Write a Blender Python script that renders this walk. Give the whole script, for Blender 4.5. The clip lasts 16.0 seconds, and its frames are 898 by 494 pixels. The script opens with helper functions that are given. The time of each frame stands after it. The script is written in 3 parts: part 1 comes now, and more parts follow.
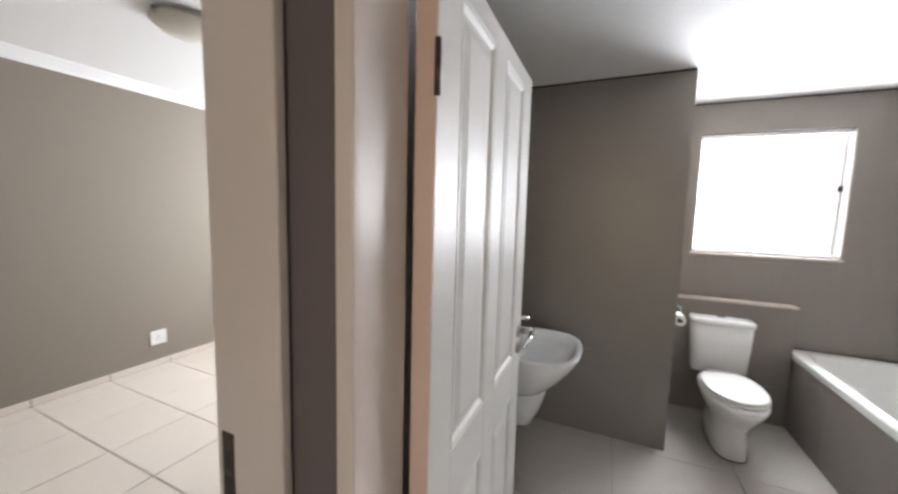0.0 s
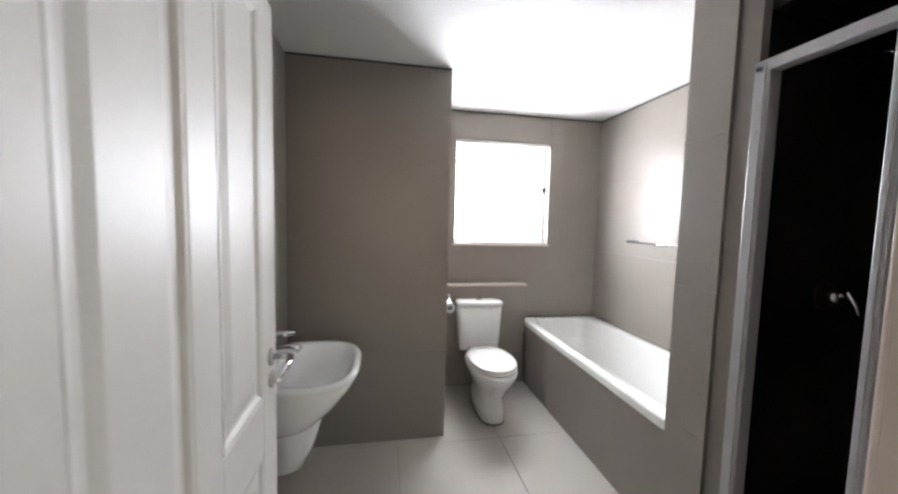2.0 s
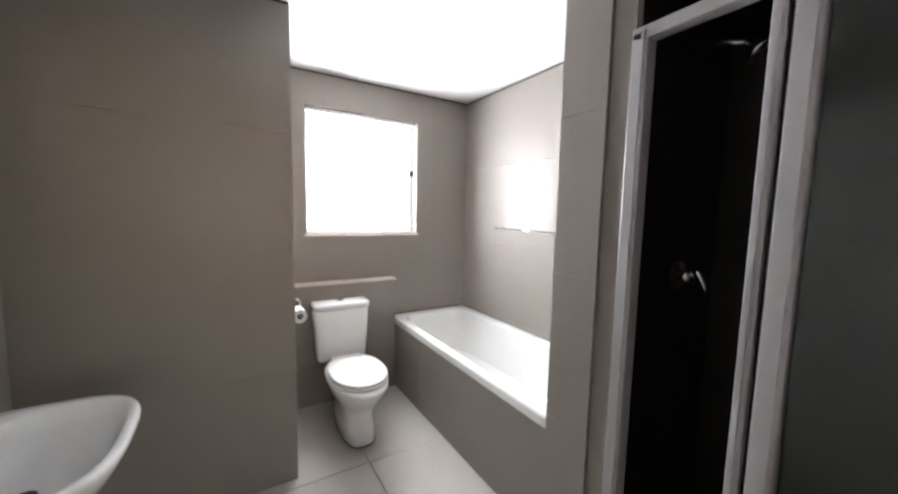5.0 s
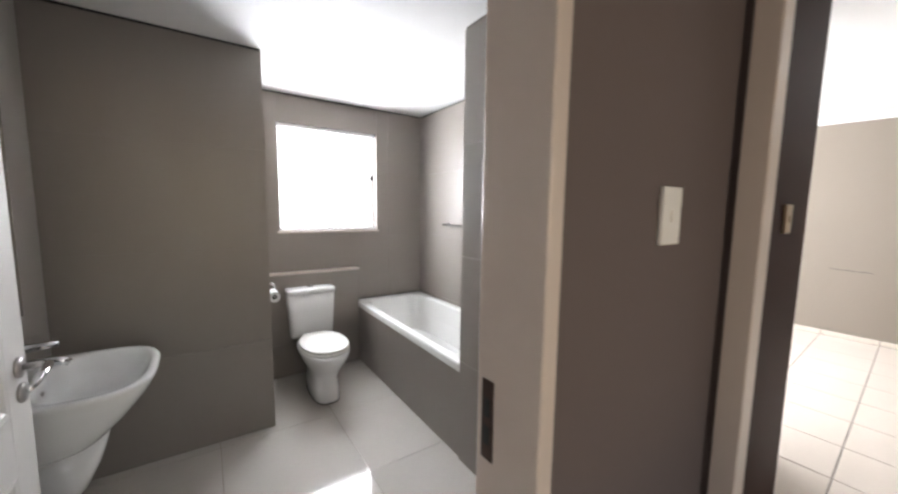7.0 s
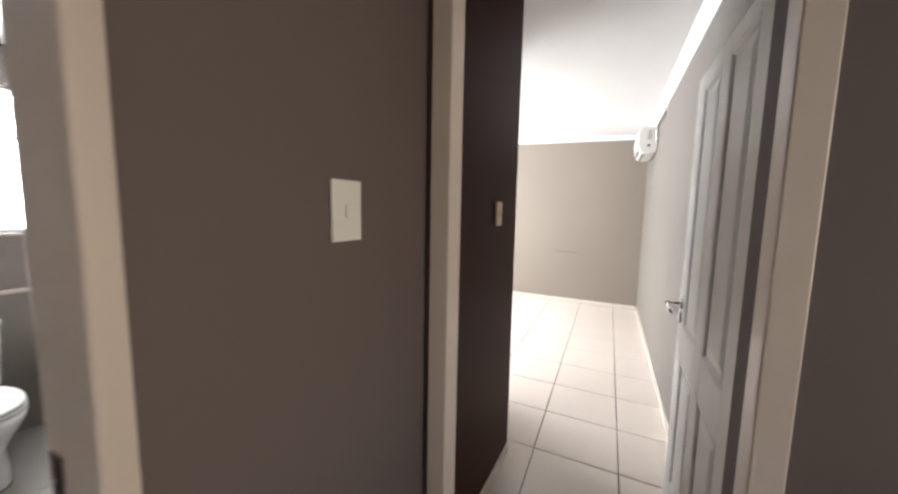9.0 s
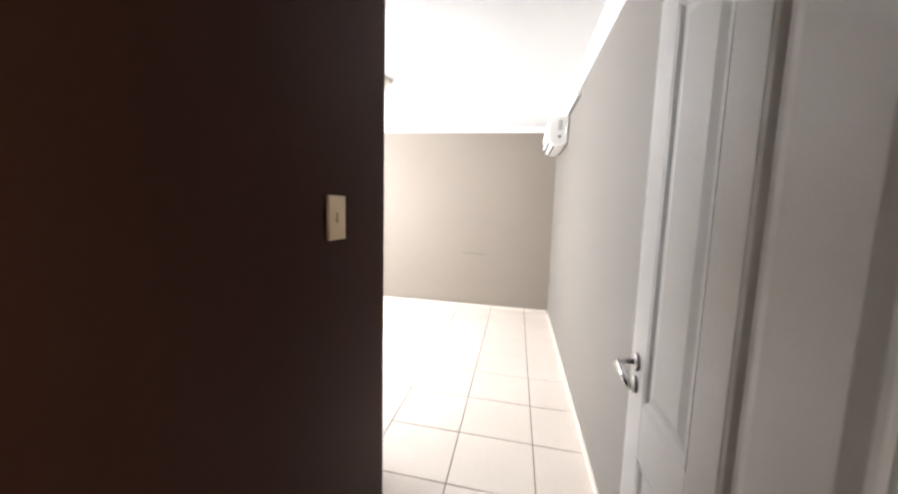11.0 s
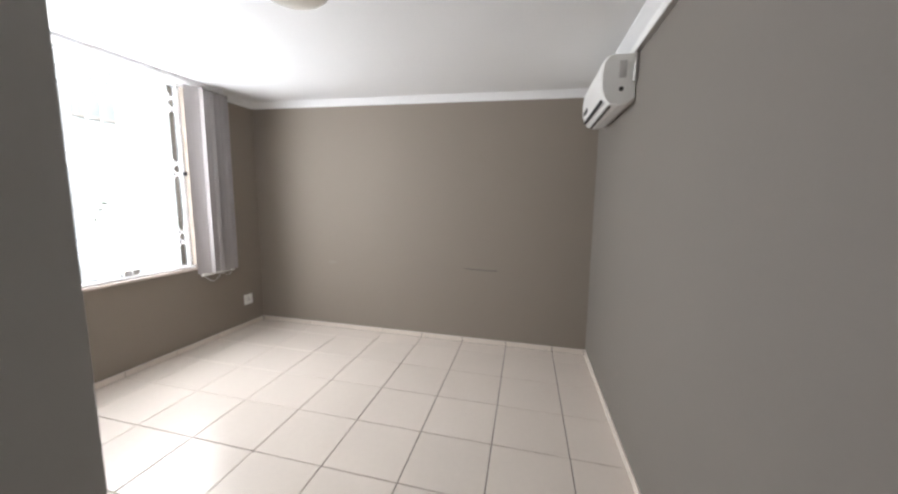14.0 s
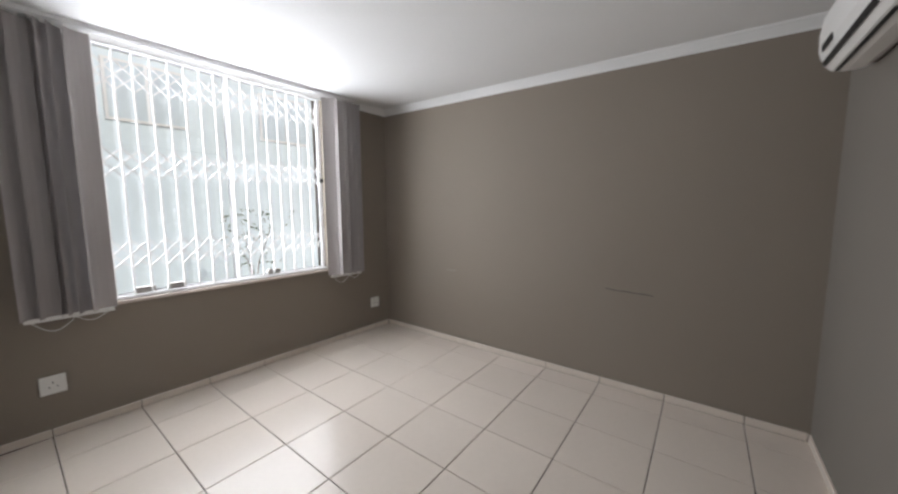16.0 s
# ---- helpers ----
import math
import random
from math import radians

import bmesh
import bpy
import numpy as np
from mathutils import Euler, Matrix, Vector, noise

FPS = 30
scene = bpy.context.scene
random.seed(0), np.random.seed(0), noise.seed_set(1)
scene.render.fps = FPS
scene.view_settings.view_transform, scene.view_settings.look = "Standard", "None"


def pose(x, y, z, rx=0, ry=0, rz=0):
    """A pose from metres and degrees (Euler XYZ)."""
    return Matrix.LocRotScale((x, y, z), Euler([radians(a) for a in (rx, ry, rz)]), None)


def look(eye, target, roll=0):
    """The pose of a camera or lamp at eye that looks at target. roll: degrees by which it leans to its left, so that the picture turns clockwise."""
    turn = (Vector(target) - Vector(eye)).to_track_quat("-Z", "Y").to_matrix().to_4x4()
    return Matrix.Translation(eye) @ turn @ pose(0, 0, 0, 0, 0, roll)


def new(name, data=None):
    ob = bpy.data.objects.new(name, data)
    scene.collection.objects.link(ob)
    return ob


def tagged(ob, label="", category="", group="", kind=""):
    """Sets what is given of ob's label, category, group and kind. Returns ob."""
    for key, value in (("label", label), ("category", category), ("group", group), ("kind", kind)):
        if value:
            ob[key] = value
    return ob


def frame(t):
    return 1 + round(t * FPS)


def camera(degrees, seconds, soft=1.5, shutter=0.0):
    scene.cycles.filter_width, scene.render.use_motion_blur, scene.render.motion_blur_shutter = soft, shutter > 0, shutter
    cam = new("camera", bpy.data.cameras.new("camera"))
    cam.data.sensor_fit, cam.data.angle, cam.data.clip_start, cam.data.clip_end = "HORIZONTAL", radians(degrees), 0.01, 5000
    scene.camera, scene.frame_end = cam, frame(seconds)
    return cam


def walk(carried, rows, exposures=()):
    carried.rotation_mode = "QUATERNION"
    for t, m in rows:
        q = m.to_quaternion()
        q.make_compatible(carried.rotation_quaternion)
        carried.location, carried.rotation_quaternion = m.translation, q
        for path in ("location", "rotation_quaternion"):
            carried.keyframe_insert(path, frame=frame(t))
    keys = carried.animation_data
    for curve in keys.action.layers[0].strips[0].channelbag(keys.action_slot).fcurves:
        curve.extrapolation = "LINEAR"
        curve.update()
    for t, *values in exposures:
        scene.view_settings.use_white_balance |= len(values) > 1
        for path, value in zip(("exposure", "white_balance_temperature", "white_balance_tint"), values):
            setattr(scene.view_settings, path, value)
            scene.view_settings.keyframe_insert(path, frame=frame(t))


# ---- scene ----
cam = camera(103.1, 16.0, soft=2.4, shutter=0.4)
PATH = [
    (0, (0.52, 0.366, 1.519), (-0.29, 2.183, 1.32), 1.5),
    (0.5, (0.513, 0.392, 1.514), (0.01, 2.319, 1.33), 1.3),
    (1, (0.503, 0.428, 1.493), (0.318, 2.412, 1.32), 1.3),
    (1.5, (0.482, 0.544, 1.448), (0.629, 2.533, 1.298), 1.5),
    (2, (0.529, 0.683, 1.452), (0.89, 2.644, 1.302), 1.4),
    (2.5, (0.583, 0.785, 1.448), (1.08, 2.717, 1.302), 1.4),
    (3, (0.617, 0.878, 1.431), (1.298, 2.753, 1.285), 1.4),
    (3.5, (0.682, 1.001, 1.412), (1.54, 2.801, 1.258), 1.2),
    (4, (0.724, 1.099, 1.408), (1.689, 2.842, 1.237), 1.4),
    (6.3, (0.61, 0.705, 1.458), (1.675, 2.386, 1.255), 0.9),
    (6.5, (0.624, 0.632, 1.452), (1.692, 2.309, 1.243), 0.7),
    (7, (0.618, 0.445, 1.458), (1.741, 2.087, 1.247), 0.8),
    (7.5, (0.626, 0.332, 1.475), (1.923, 1.838, 1.252), 0.7),
    (8, (0.669, 0.301, 1.476), (2.179, 1.592, 1.253), 1.1),
    (8.5, (0.756, 0.283, 1.476), (2.437, 1.343, 1.253), 1.3),
    (9, (0.889, 0.3, 1.459), (2.668, 1.19, 1.243), 1.1),
    (9.2, (0.964, 0.323, 1.456), (2.777, 1.142, 1.243), 1.0),
    (11.4, (1.884, 0.393, 1.475), (3.826, 0.814, 1.252), 1.5),
    (12, (2.173, 0.464, 1.469), (4.121, 0.859, 1.251), 1.2),
    (12.5, (2.461, 0.462, 1.498), (4.407, 0.857, 1.262), 1.0),
    (13, (2.672, 0.535, 1.514), (4.617, 0.925, 1.267), 0.9),
    (13.5, (2.92, 0.577, 1.547), (4.855, 1.008, 1.282), 0.7),
    (14, (3.136, 0.578, 1.523), (5.055, 1.08, 1.268), 0.6),
    (14.5, (3.339, 0.58, 1.526), (5.205, 1.256, 1.276), 0.3),
    (15, (3.518, 0.589, 1.498), (5.281, 1.505, 1.263), 0.1),
    (15.5, (3.649, 0.607, 1.482), (5.326, 1.672, 1.255), 0.0),
    (16, (3.763, 0.588, 1.472), (5.324, 1.819, 1.255), -0.3),
]
walk(cam, [(t, look(eye, target, roll)) for t, eye, target, roll in PATH],
     exposures=[(0, 0.9), (4, 1.0), (6.5, 1.05), (7, 0.9), (8, 0.85), (9, 0.85), (11.5, 1.0), (12, 0.9), (12.5, 0.45), (13.5, -0.15), (14.5, -1.0), (16, -1.3)])

# ---- light ----
world = bpy.data.worlds.new("world")
scene.world = world
world.use_nodes = True
sky = world.node_tree.nodes.new("ShaderNodeTexSky")
sky.sky_type, sky.sun_disc = "NISHITA", False
sky.sun_elevation, sky.sun_rotation = radians(29), radians(190)
bg = world.node_tree.nodes["Background"]
bg.inputs["Strength"].default_value = 0.15
world.node_tree.links.new(sky.outputs[0], bg.inputs["Color"])
sun = new("sun", bpy.data.lights.new("sun", "SUN"))
sun.data.energy, sun.data.angle, sun.data.color = 5.0, radians(0.5), (1, 0.95, 0.88)
sun.matrix_world = look((1, -6, 3.4), (0, 0, 0))


def daylight(name, x, y, z, wide, high, watts):
    """Sky light through a window opening, shining in along -y."""
    lamp = new(name, bpy.data.lights.new(name, "AREA"))
    lamp.data.shape, lamp.data.size, lamp.data.size_y = "RECTANGLE", wide, high
    lamp.data.energy, lamp.data.color = watts, (0.91, 0.935, 1.0)
    lamp.matrix_world = look((x, y, z), (x, y - 1, z))
    return lamp


daylight("daylight_bathroom", 1.585, 3.97, 1.7, 0.84, 0.86, 42)
daylight("daylight_bedroom", 5.065, 4.022, 1.72, 1.7, 1.7, 190)
daylight("daylight_side_room", -2.0, 4.1, 1.6, 1.7, 1.3, 62)
# Fill lamp added behind the view to brighten the hall; no known source.
hall_fill = daylight("hall_fill_lamp", 0.9, -1.36, 1.5, 1.2, 1.2, 5.0)
hall_fill.matrix_world = look((0.9, -1.36, 1.5), (0.9, 0, 1.5))
hall_fill.data.color = (1.0, 0.965, 0.94)


# ---- materials ----
def mat(name, color, rough=0.6, metal=0.0, vary=0.06, scale=6.0, grain=0.03, grain_scale=90.0, bump=0.05, spec=0.5, coat=0.0, random_piece=0.0):
    """A surface with broad stains, fine grain and slight relief."""
    m = bpy.data.materials.new(name)
    m.use_nodes = True
    n, l = m.node_tree.nodes, m.node_tree.links
    b = n["Principled BSDF"]
    b.inputs["Roughness"].default_value, b.inputs["Metallic"].default_value = rough, metal
    b.inputs["Specular IOR Level"].default_value = spec
    b.inputs["Coat Weight"].default_value = coat
    tc = n.new("ShaderNodeTexCoord")
    geo = n.new("ShaderNodeNewGeometry")
    broad, fine = n.new("ShaderNodeTexNoise"), n.new("ShaderNodeTexNoise")
    broad.inputs["Scale"].default_value, broad.inputs["Detail"].default_value = scale * 0.25, 5
    fine.inputs["Scale"].default_value, fine.inputs["Detail"].default_value = grain_scale, 4
    for x in (broad, fine):
        l.new(geo.outputs["Position"], x.inputs["Vector"])
    total = n.new("ShaderNodeMath")
    total.operation = "MULTIPLY_ADD"
    l.new(broad.outputs["Fac"], total.inputs[0])
    total.inputs[1].default_value = vary * 2
    part_fine = n.new("ShaderNodeMath")
    part_fine.operation = "MULTIPLY_ADD"
    l.new(fine.outputs["Fac"], part_fine.inputs[0])
    part_fine.inputs[1].default_value, part_fine.inputs[2].default_value = grain * 2, 1 - vary - grain
    l.new(part_fine.outputs[0], total.inputs[2])
    value = total
    if random_piece:
        info = n.new("ShaderNodeObjectInfo")
        value = n.new("ShaderNodeMath")
        value.operation = "MULTIPLY_ADD"
        l.new(info.outputs["Random"], value.inputs[0])
        value.inputs[1].default_value = random_piece
        l.new(total.outputs[0], value.inputs[2])
    mul = n.new("ShaderNodeVectorMath")
    mul.operation = "SCALE"
    mul.inputs[0].default_value = color
    l.new(value.outputs[0], mul.inputs["Scale"])
    l.new(mul.outputs[0], b.inputs["Base Color"])
    rr = n.new("ShaderNodeMapRange")
    l.new(broad.outputs["Fac"], rr.inputs["Value"])
    rr.inputs["To Min"].default_value, rr.inputs["To Max"].default_value = max(rough * 0.92, 0.02), min(rough * 1.08, 1)
    l.new(rr.outputs[0], b.inputs["Roughness"])
    if bump:
        bp = n.new("ShaderNodeBump")
        bp.inputs["Strength"].default_value, bp.inputs["Distance"].default_value = bump, 0.01
        l.new(fine.outputs["Fac"], bp.inputs["Height"])
        l.new(bp.outputs[0], b.inputs["Normal"])
    return m


def clear_glass(name, tint=(1, 1, 1), rough=0.0):
    m = bpy.data.materials.new(name)
    m.use_nodes = True
    b = m.node_tree.nodes["Principled BSDF"]
    b.inputs["Base Color"].default_value = (*tint, 1)
    b.inputs["Transmission Weight"].default_value, b.inputs["Roughness"].default_value, b.inputs["IOR"].default_value = 1, rough, 1.45
    return m


WALL = mat("taupe_wall_paint", (0.264, 0.225, 0.186), 0.75, spec=0.3, vary=0.04, scale=3, grain=0.015, grain_scale=60, bump=0.06)
# Bedroom taupe again, darkened: the side wall's shade is in its colour.
WALL_SHADED = mat("shaded_taupe_wall_paint", (0.208, 0.187, 0.164), 0.7, spec=0.3, vary=0.04, scale=3, grain=0.015, grain_scale=60, bump=0.06)
# White frame coating made darker, with the shower's shade in its colour.
ALU_SHADED = mat("shaded_white_aluminium", (0.4, 0.39, 0.39), 0.35, vary=0.05, grain=0.02, bump=0.01)
WALL_PALE = mat("pale_beige_wall_paint", (0.36, 0.335, 0.305), 0.5, vary=0.04, scale=3, grain=0.015, grain_scale=60, bump=0.05)
CUPBOARD = mat("pale_grey_laminate", (0.52, 0.515, 0.495), 0.5, vary=0.03, scale=3, grain=0.01, grain_scale=60, bump=0.03)
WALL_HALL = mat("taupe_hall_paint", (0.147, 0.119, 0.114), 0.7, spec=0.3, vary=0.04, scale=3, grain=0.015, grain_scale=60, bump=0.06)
TILE_WALL = mat("taupe_wall_tile", (0.268, 0.24, 0.217), 0.32, spec=0.2, vary=0.05, scale=5, grain=0.02, grain_scale=40, bump=0.015, random_piece=0.03)
GROUT_WALL = mat("taupe_grout", (0.17, 0.15, 0.135), 0.8)
CEIL = mat("white_ceiling_paint", (0.83, 0.83, 0.82), 0.7, vary=0.02, bump=0.03)
TRIM = mat("cream_gloss_paint", (0.65, 0.565, 0.505), 0.32, vary=0.03, grain=0.01, bump=0.03)
LEAF = mat("white_door_paint", (0.72, 0.7, 0.67), 0.43, vary=0.03, grain=0.01, bump=0.03)
EDGE = mat("pinkish_primed_wood", (0.75, 0.55, 0.455), 0.5, vary=0.06, grain=0.04, bump=0.03)
BROWN = mat("dark_brown_laminate", (0.05, 0.02, 0.0145), 0.45, spec=0.04, vary=0.06, scale=4, grain=0.1, grain_scale=60, bump=0.03)
FLOOR_BED = mat("cream_floor_tile", (0.71, 0.635, 0.56), 0.25, vary=0.05, scale=6, grain=0.03, grain_scale=30, bump=0.01, random_piece=0.04)
FLOOR_BATH = mat("polished_beige_tile", (0.46, 0.43, 0.39), 0.07, vary=0.05, scale=6, grain=0.03, grain_scale=40, bump=0.004, random_piece=0.03)
GROUT = mat("brown_floor_grout", (0.075, 0.055, 0.042), 0.9, vary=0.2, grain=0.1)
GROUT_BATH = mat("beige_floor_grout", (0.3, 0.27, 0.23), 0.8)
CERAMIC = mat("white_glazed_ceramic", (0.82, 0.82, 0.81), 0.08, vary=0.01, grain=0.005, bump=0, coat=0.3)
ACRYLIC = mat("white_bath_acrylic", (0.84, 0.84, 0.82), 0.14, vary=0.01, grain=0.005, bump=0)
CHROME = mat("chrome", (0.75, 0.75, 0.76), 0.1, metal=1, vary=0.02, grain=0.01, bump=0)
STEEL = mat("brushed_steel", (0.5, 0.48, 0.46), 0.3, metal=1, bump=0.02)
ALU = mat("white_coated_aluminium", (0.8, 0.8, 0.8), 0.3, vary=0.02, grain=0.01, bump=0.01)
PLASTIC = mat("white_plastic", (0.8, 0.79, 0.76), 0.35, vary=0.02, grain=0.01, bump=0.01)
CREAM_PLASTIC = mat("yellowed_cream_plastic", (0.78, 0.6, 0.38), 0.35, vary=0.03, grain=0.01, bump=0.01)
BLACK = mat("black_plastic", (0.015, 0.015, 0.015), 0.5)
# Brown tile taken near black: the unlit shower's shade is in this colour.
SHADED_SHOWER_TILE = mat("shaded_brown_shower_tile", (0.011, 0.008, 0.006), 0.4, vary=0.15, random_piece=0.1)
PAPER = mat("white_tissue_paper", (0.8, 0.8, 0.79), 0.9, bump=0.1)
FABRIC = mat("cream_blind_fabric", (0.37, 0.342, 0.332), 0.85, vary=0.04, grain=0.05, grain_scale=300, bump=0.1, random_piece=0.08)
OPAL = mat("opal_glass", (0.75, 0.72, 0.64), 0.2, vary=0.02, bump=0)
PANE = clear_glass("window_glass")
SHOWER_GLASS = clear_glass("tinted_shower_glass", (0.75, 0.86, 0.82), 0.08)
MIRROR = mat("mirror_silver", (0.88, 0.9, 0.89), 0.02, metal=1, vary=0.005, grain=0.002, bump=0)
LEAVES = mat("green_leaves", (0.12, 0.165, 0.1), 0.6, vary=0.3)
BARK = mat("grey_brown_bark", (0.12, 0.09, 0.07), 0.9)
GROUND = mat("pale_concrete_ground", (0.72, 0.7, 0.66), 0.9, vary=0.1)
DARK_GLASS = mat("shaded_window_glass", (0.62, 0.7, 0.75), 0.1, vary=0.1, bump=0)
BRONZE = mat("dark_bronzed_steel", (0.09, 0.06, 0.05), 0.35, metal=0.8)
OUTSIDE = mat("pale_plaster", (0.74, 0.83, 0.88), 0.8, vary=0.08)


# ---- shapes ----
def finish(name, bm, material, parent=None, label="", smooth=False):
    me = bpy.data.meshes.new(name)
    bm.to_mesh(me)
    bm.free()
    if smooth:
        for p in me.polygons:
            p.use_smooth = True
    me.materials.append(material)
    ob = new(name, me)
    if parent is not None:
        ob.parent = parent
    if label:
        ob["label"] = label
    return ob


part = finish


def box(x0, x1, y0, y1, z0, z1, bevel=0.0, bm=None, segments=2):
    own = bmesh.new()
    bmesh.ops.create_cube(own, size=1)
    for v in own.verts:
        v.co = Vector((x0 + (v.co.x + 0.5) * (x1 - x0), y0 + (v.co.y + 0.5) * (y1 - y0), z0 + (v.co.z + 0.5) * (z1 - z0)))
    if bevel:
        bmesh.ops.bevel(own, geom=own.edges[:], offset=bevel, segments=segments, affect="EDGES", profile=0.5)
    if bm is None:
        return own
    me = bpy.data.meshes.new("tmp")
    own.to_mesh(me)
    own.free()
    bm.from_mesh(me)
    bpy.data.meshes.remove(me)
    return bm


def structure(name, bm, material, label, category):
    return tagged(finish(name, bm, material), label, category, kind="structure")


def slab_with_holes(a0, a1, d0, d1, z0, z1, holes, along_x):
    """One connected wall mesh on a grid of cells, with openings (a0, a1, z0, z1) left out."""
    us = sorted({a0, a1, *(v for h in holes for v in h[:2] if a0 < v < a1)})
    zs = sorted({z0, z1, *(v for h in holes for v in h[2:] if z0 < v < z1)})
    bm, known = bmesh.new(), {}

    def vert(i, k, d):
        if (i, k, d) not in known:
            co = (us[i], d, zs[k]) if along_x else (d, us[i], zs[k])
            known[i, k, d] = bm.verts.new(co)
        return known[i, k, d]

    def solid(i, k):
        if not (0 <= i < len(us) - 1 and 0 <= k < len(zs) - 1):
            return False
        u, z = (us[i] + us[i + 1]) / 2, (zs[k] + zs[k + 1]) / 2
        return not any(h[0] < u < h[1] and h[2] < z < h[3] for h in holes)

    for i in range(len(us) - 1):
        for k in range(len(zs) - 1):
            if not solid(i, k):
                continue
            corners = [(i, k), (i + 1, k), (i + 1, k + 1), (i, k + 1)]
            for d in (d0, d1):
                bm.faces.new([vert(*c, d) for c in corners])
            for n, (di, dk) in enumerate(((0, -1), (1, 0), (0, 1), (-1, 0))):
                if not solid(i + di, k + dk):
                    p, q = corners[n], corners[(n + 1) % 4]
                    bm.faces.new([vert(*p, d0), vert(*q, d0), vert(*q, d1), vert(*p, d1)])
    bmesh.ops.recalc_face_normals(bm, faces=bm.faces[:])
    return bm


def wall_y(name, x0, x1, y0, y1, z1, material, label, holes=(), z0=0.0):
    """A wall along x, between y0 and y1 thick, with openings (x0, x1, z0, z1)."""
    return structure(name, slab_with_holes(x0, x1, y0, y1, z0, z1, holes, True), material, label, "wall")


def wall_x(name, x0, x1, y0, y1, z1, material, label, holes=(), z0=0.0):
    """A wall along y, between x0 and x1 thick, with openings (y0, y1, z0, z1)."""
    return structure(name, slab_with_holes(y0, y1, x0, x1, z0, z1, holes, False), material, label, "wall")


def ring(cx, cy, rx, ry, z, n=2.4, k=40):
    out = []
    for i in range(k):
        a = 2 * math.pi * i / k
        c, s = math.cos(a), math.sin(a)
        out.append(Vector((cx + rx * math.copysign(abs(c) ** (2 / n), c), cy + ry * math.copysign(abs(s) ** (2 / n), s), z)))
    return out


def loft(rings, cap0=True, cap1=True, bm=None):
    bm = bm or bmesh.new()
    rows = [[bm.verts.new(p) for p in r] for r in rings]
    k = len(rows[0])
    for a, b in zip(rows, rows[1:]):
        for i in range(k):
            bm.faces.new((a[i], a[(i + 1) % k], b[(i + 1) % k], b[i]))
    if cap0:
        bm.faces.new(rows[0][::-1])
    if cap1:
        bm.faces.new(rows[-1])
    bmesh.ops.recalc_face_normals(bm, faces=bm.faces[:])
    return bm


def tube(points, radius, k=10, bm=None, flat=1.0):
    """A round bar along points; radius may be one per point."""
    pts = [Vector(p) for p in points]
    radii = radius if isinstance(radius, (list, tuple)) else [radius] * len(pts)
    rings, side = [], None
    for i, p in enumerate(pts):
        d = (pts[min(i + 1, len(pts) - 1)] - pts[max(i - 1, 0)]).normalized()
        if side is None:
            side = d.orthogonal().normalized()
        side = (side - d * side.dot(d)).normalized()
        other = d.cross(side)
        rings.append([p + radii[i] * (side * math.cos(2 * math.pi * j / k) + other * flat * math.sin(2 * math.pi * j / k)) for j in range(k)])
    return loft(rings, bm=bm)


def thing(name, label, category, group="", kind="", at=None):
    ob = new(name)
    if at is not None:
        ob.matrix_world = at
    return tagged(ob, label, category, group, kind)


def extrude_x(profile, x0, x1, bm=None):
    """A closed (y, z) profile drawn out along x."""
    return loft([[Vector((x, y, z)) for y, z in profile] for x in (x0, x1)], bm=bm)


# ---- the house ----
HALL_C, BATH_C, BED_C = 2.62, 2.395, 2.6
SKEW = 0.0415


def bed_ceiling(y):
    """The bedroom ceiling falls slightly towards the side wall."""
    return 2.547 + 0.0235 * (y - 0.11)


def south_y(x):
    """The bedroom's side wall runs slightly out of square."""
    return 0.111 - SKEW * (6.797 - x)


floor_bedroom = structure("floor_bedroom", box(1.9, 6.95, -0.15, 4.1, -0.15, -0.008), GROUT, "cream tiled bedroom floor with dark brown joints", "floor")
floor_bathroom = structure("floor_bathroom", box(-0.1, 2.6, 0.88, 3.9, -0.15, -0.006), GROUT_BATH, "polished beige tiled bathroom floor", "floor")
floor_hall = structure("floor_hall", box(-0.08, 1.9, -1.4, 0.88, -0.15, -0.008), GROUT, "cream tiled hall floor", "floor")
floor_side_room = structure("floor_side_room", box(-3.44, -0.08, -1.4, 4.1, -0.15, -0.008), GROUT, "cream tiled side room floor with dark joints", "floor")

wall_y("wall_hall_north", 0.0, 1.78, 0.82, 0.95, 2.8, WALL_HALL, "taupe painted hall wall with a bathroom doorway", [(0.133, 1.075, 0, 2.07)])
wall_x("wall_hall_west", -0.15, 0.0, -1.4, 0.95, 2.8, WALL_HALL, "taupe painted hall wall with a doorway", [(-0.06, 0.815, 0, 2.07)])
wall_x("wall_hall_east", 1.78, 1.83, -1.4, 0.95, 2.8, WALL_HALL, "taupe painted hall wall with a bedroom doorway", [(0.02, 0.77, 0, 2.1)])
# Unseen end wall; its opening is added for the hall fill lamp.
wall_y("wall_hall_south", -0.15, 1.88, -1.42, -1.3, 2.8, WALL_HALL, "taupe painted unseen hall end wall with an added opening", [(0.3, 1.5, 0.9, 2.1)])
# Unseen slab, added only to keep the sun out of the hall.
structure("sun_block_slab", box(-1.5, 3.0, -4.2, -1.42, 2.4, 2.5), CEIL, "plain unseen slab added to block sun at the hall opening", "roof")
structure("ceiling_hall", box(0, 1.78, -1.3, 0.82, HALL_C, 2.85), CEIL, "white painted hall ceiling", "ceiling")

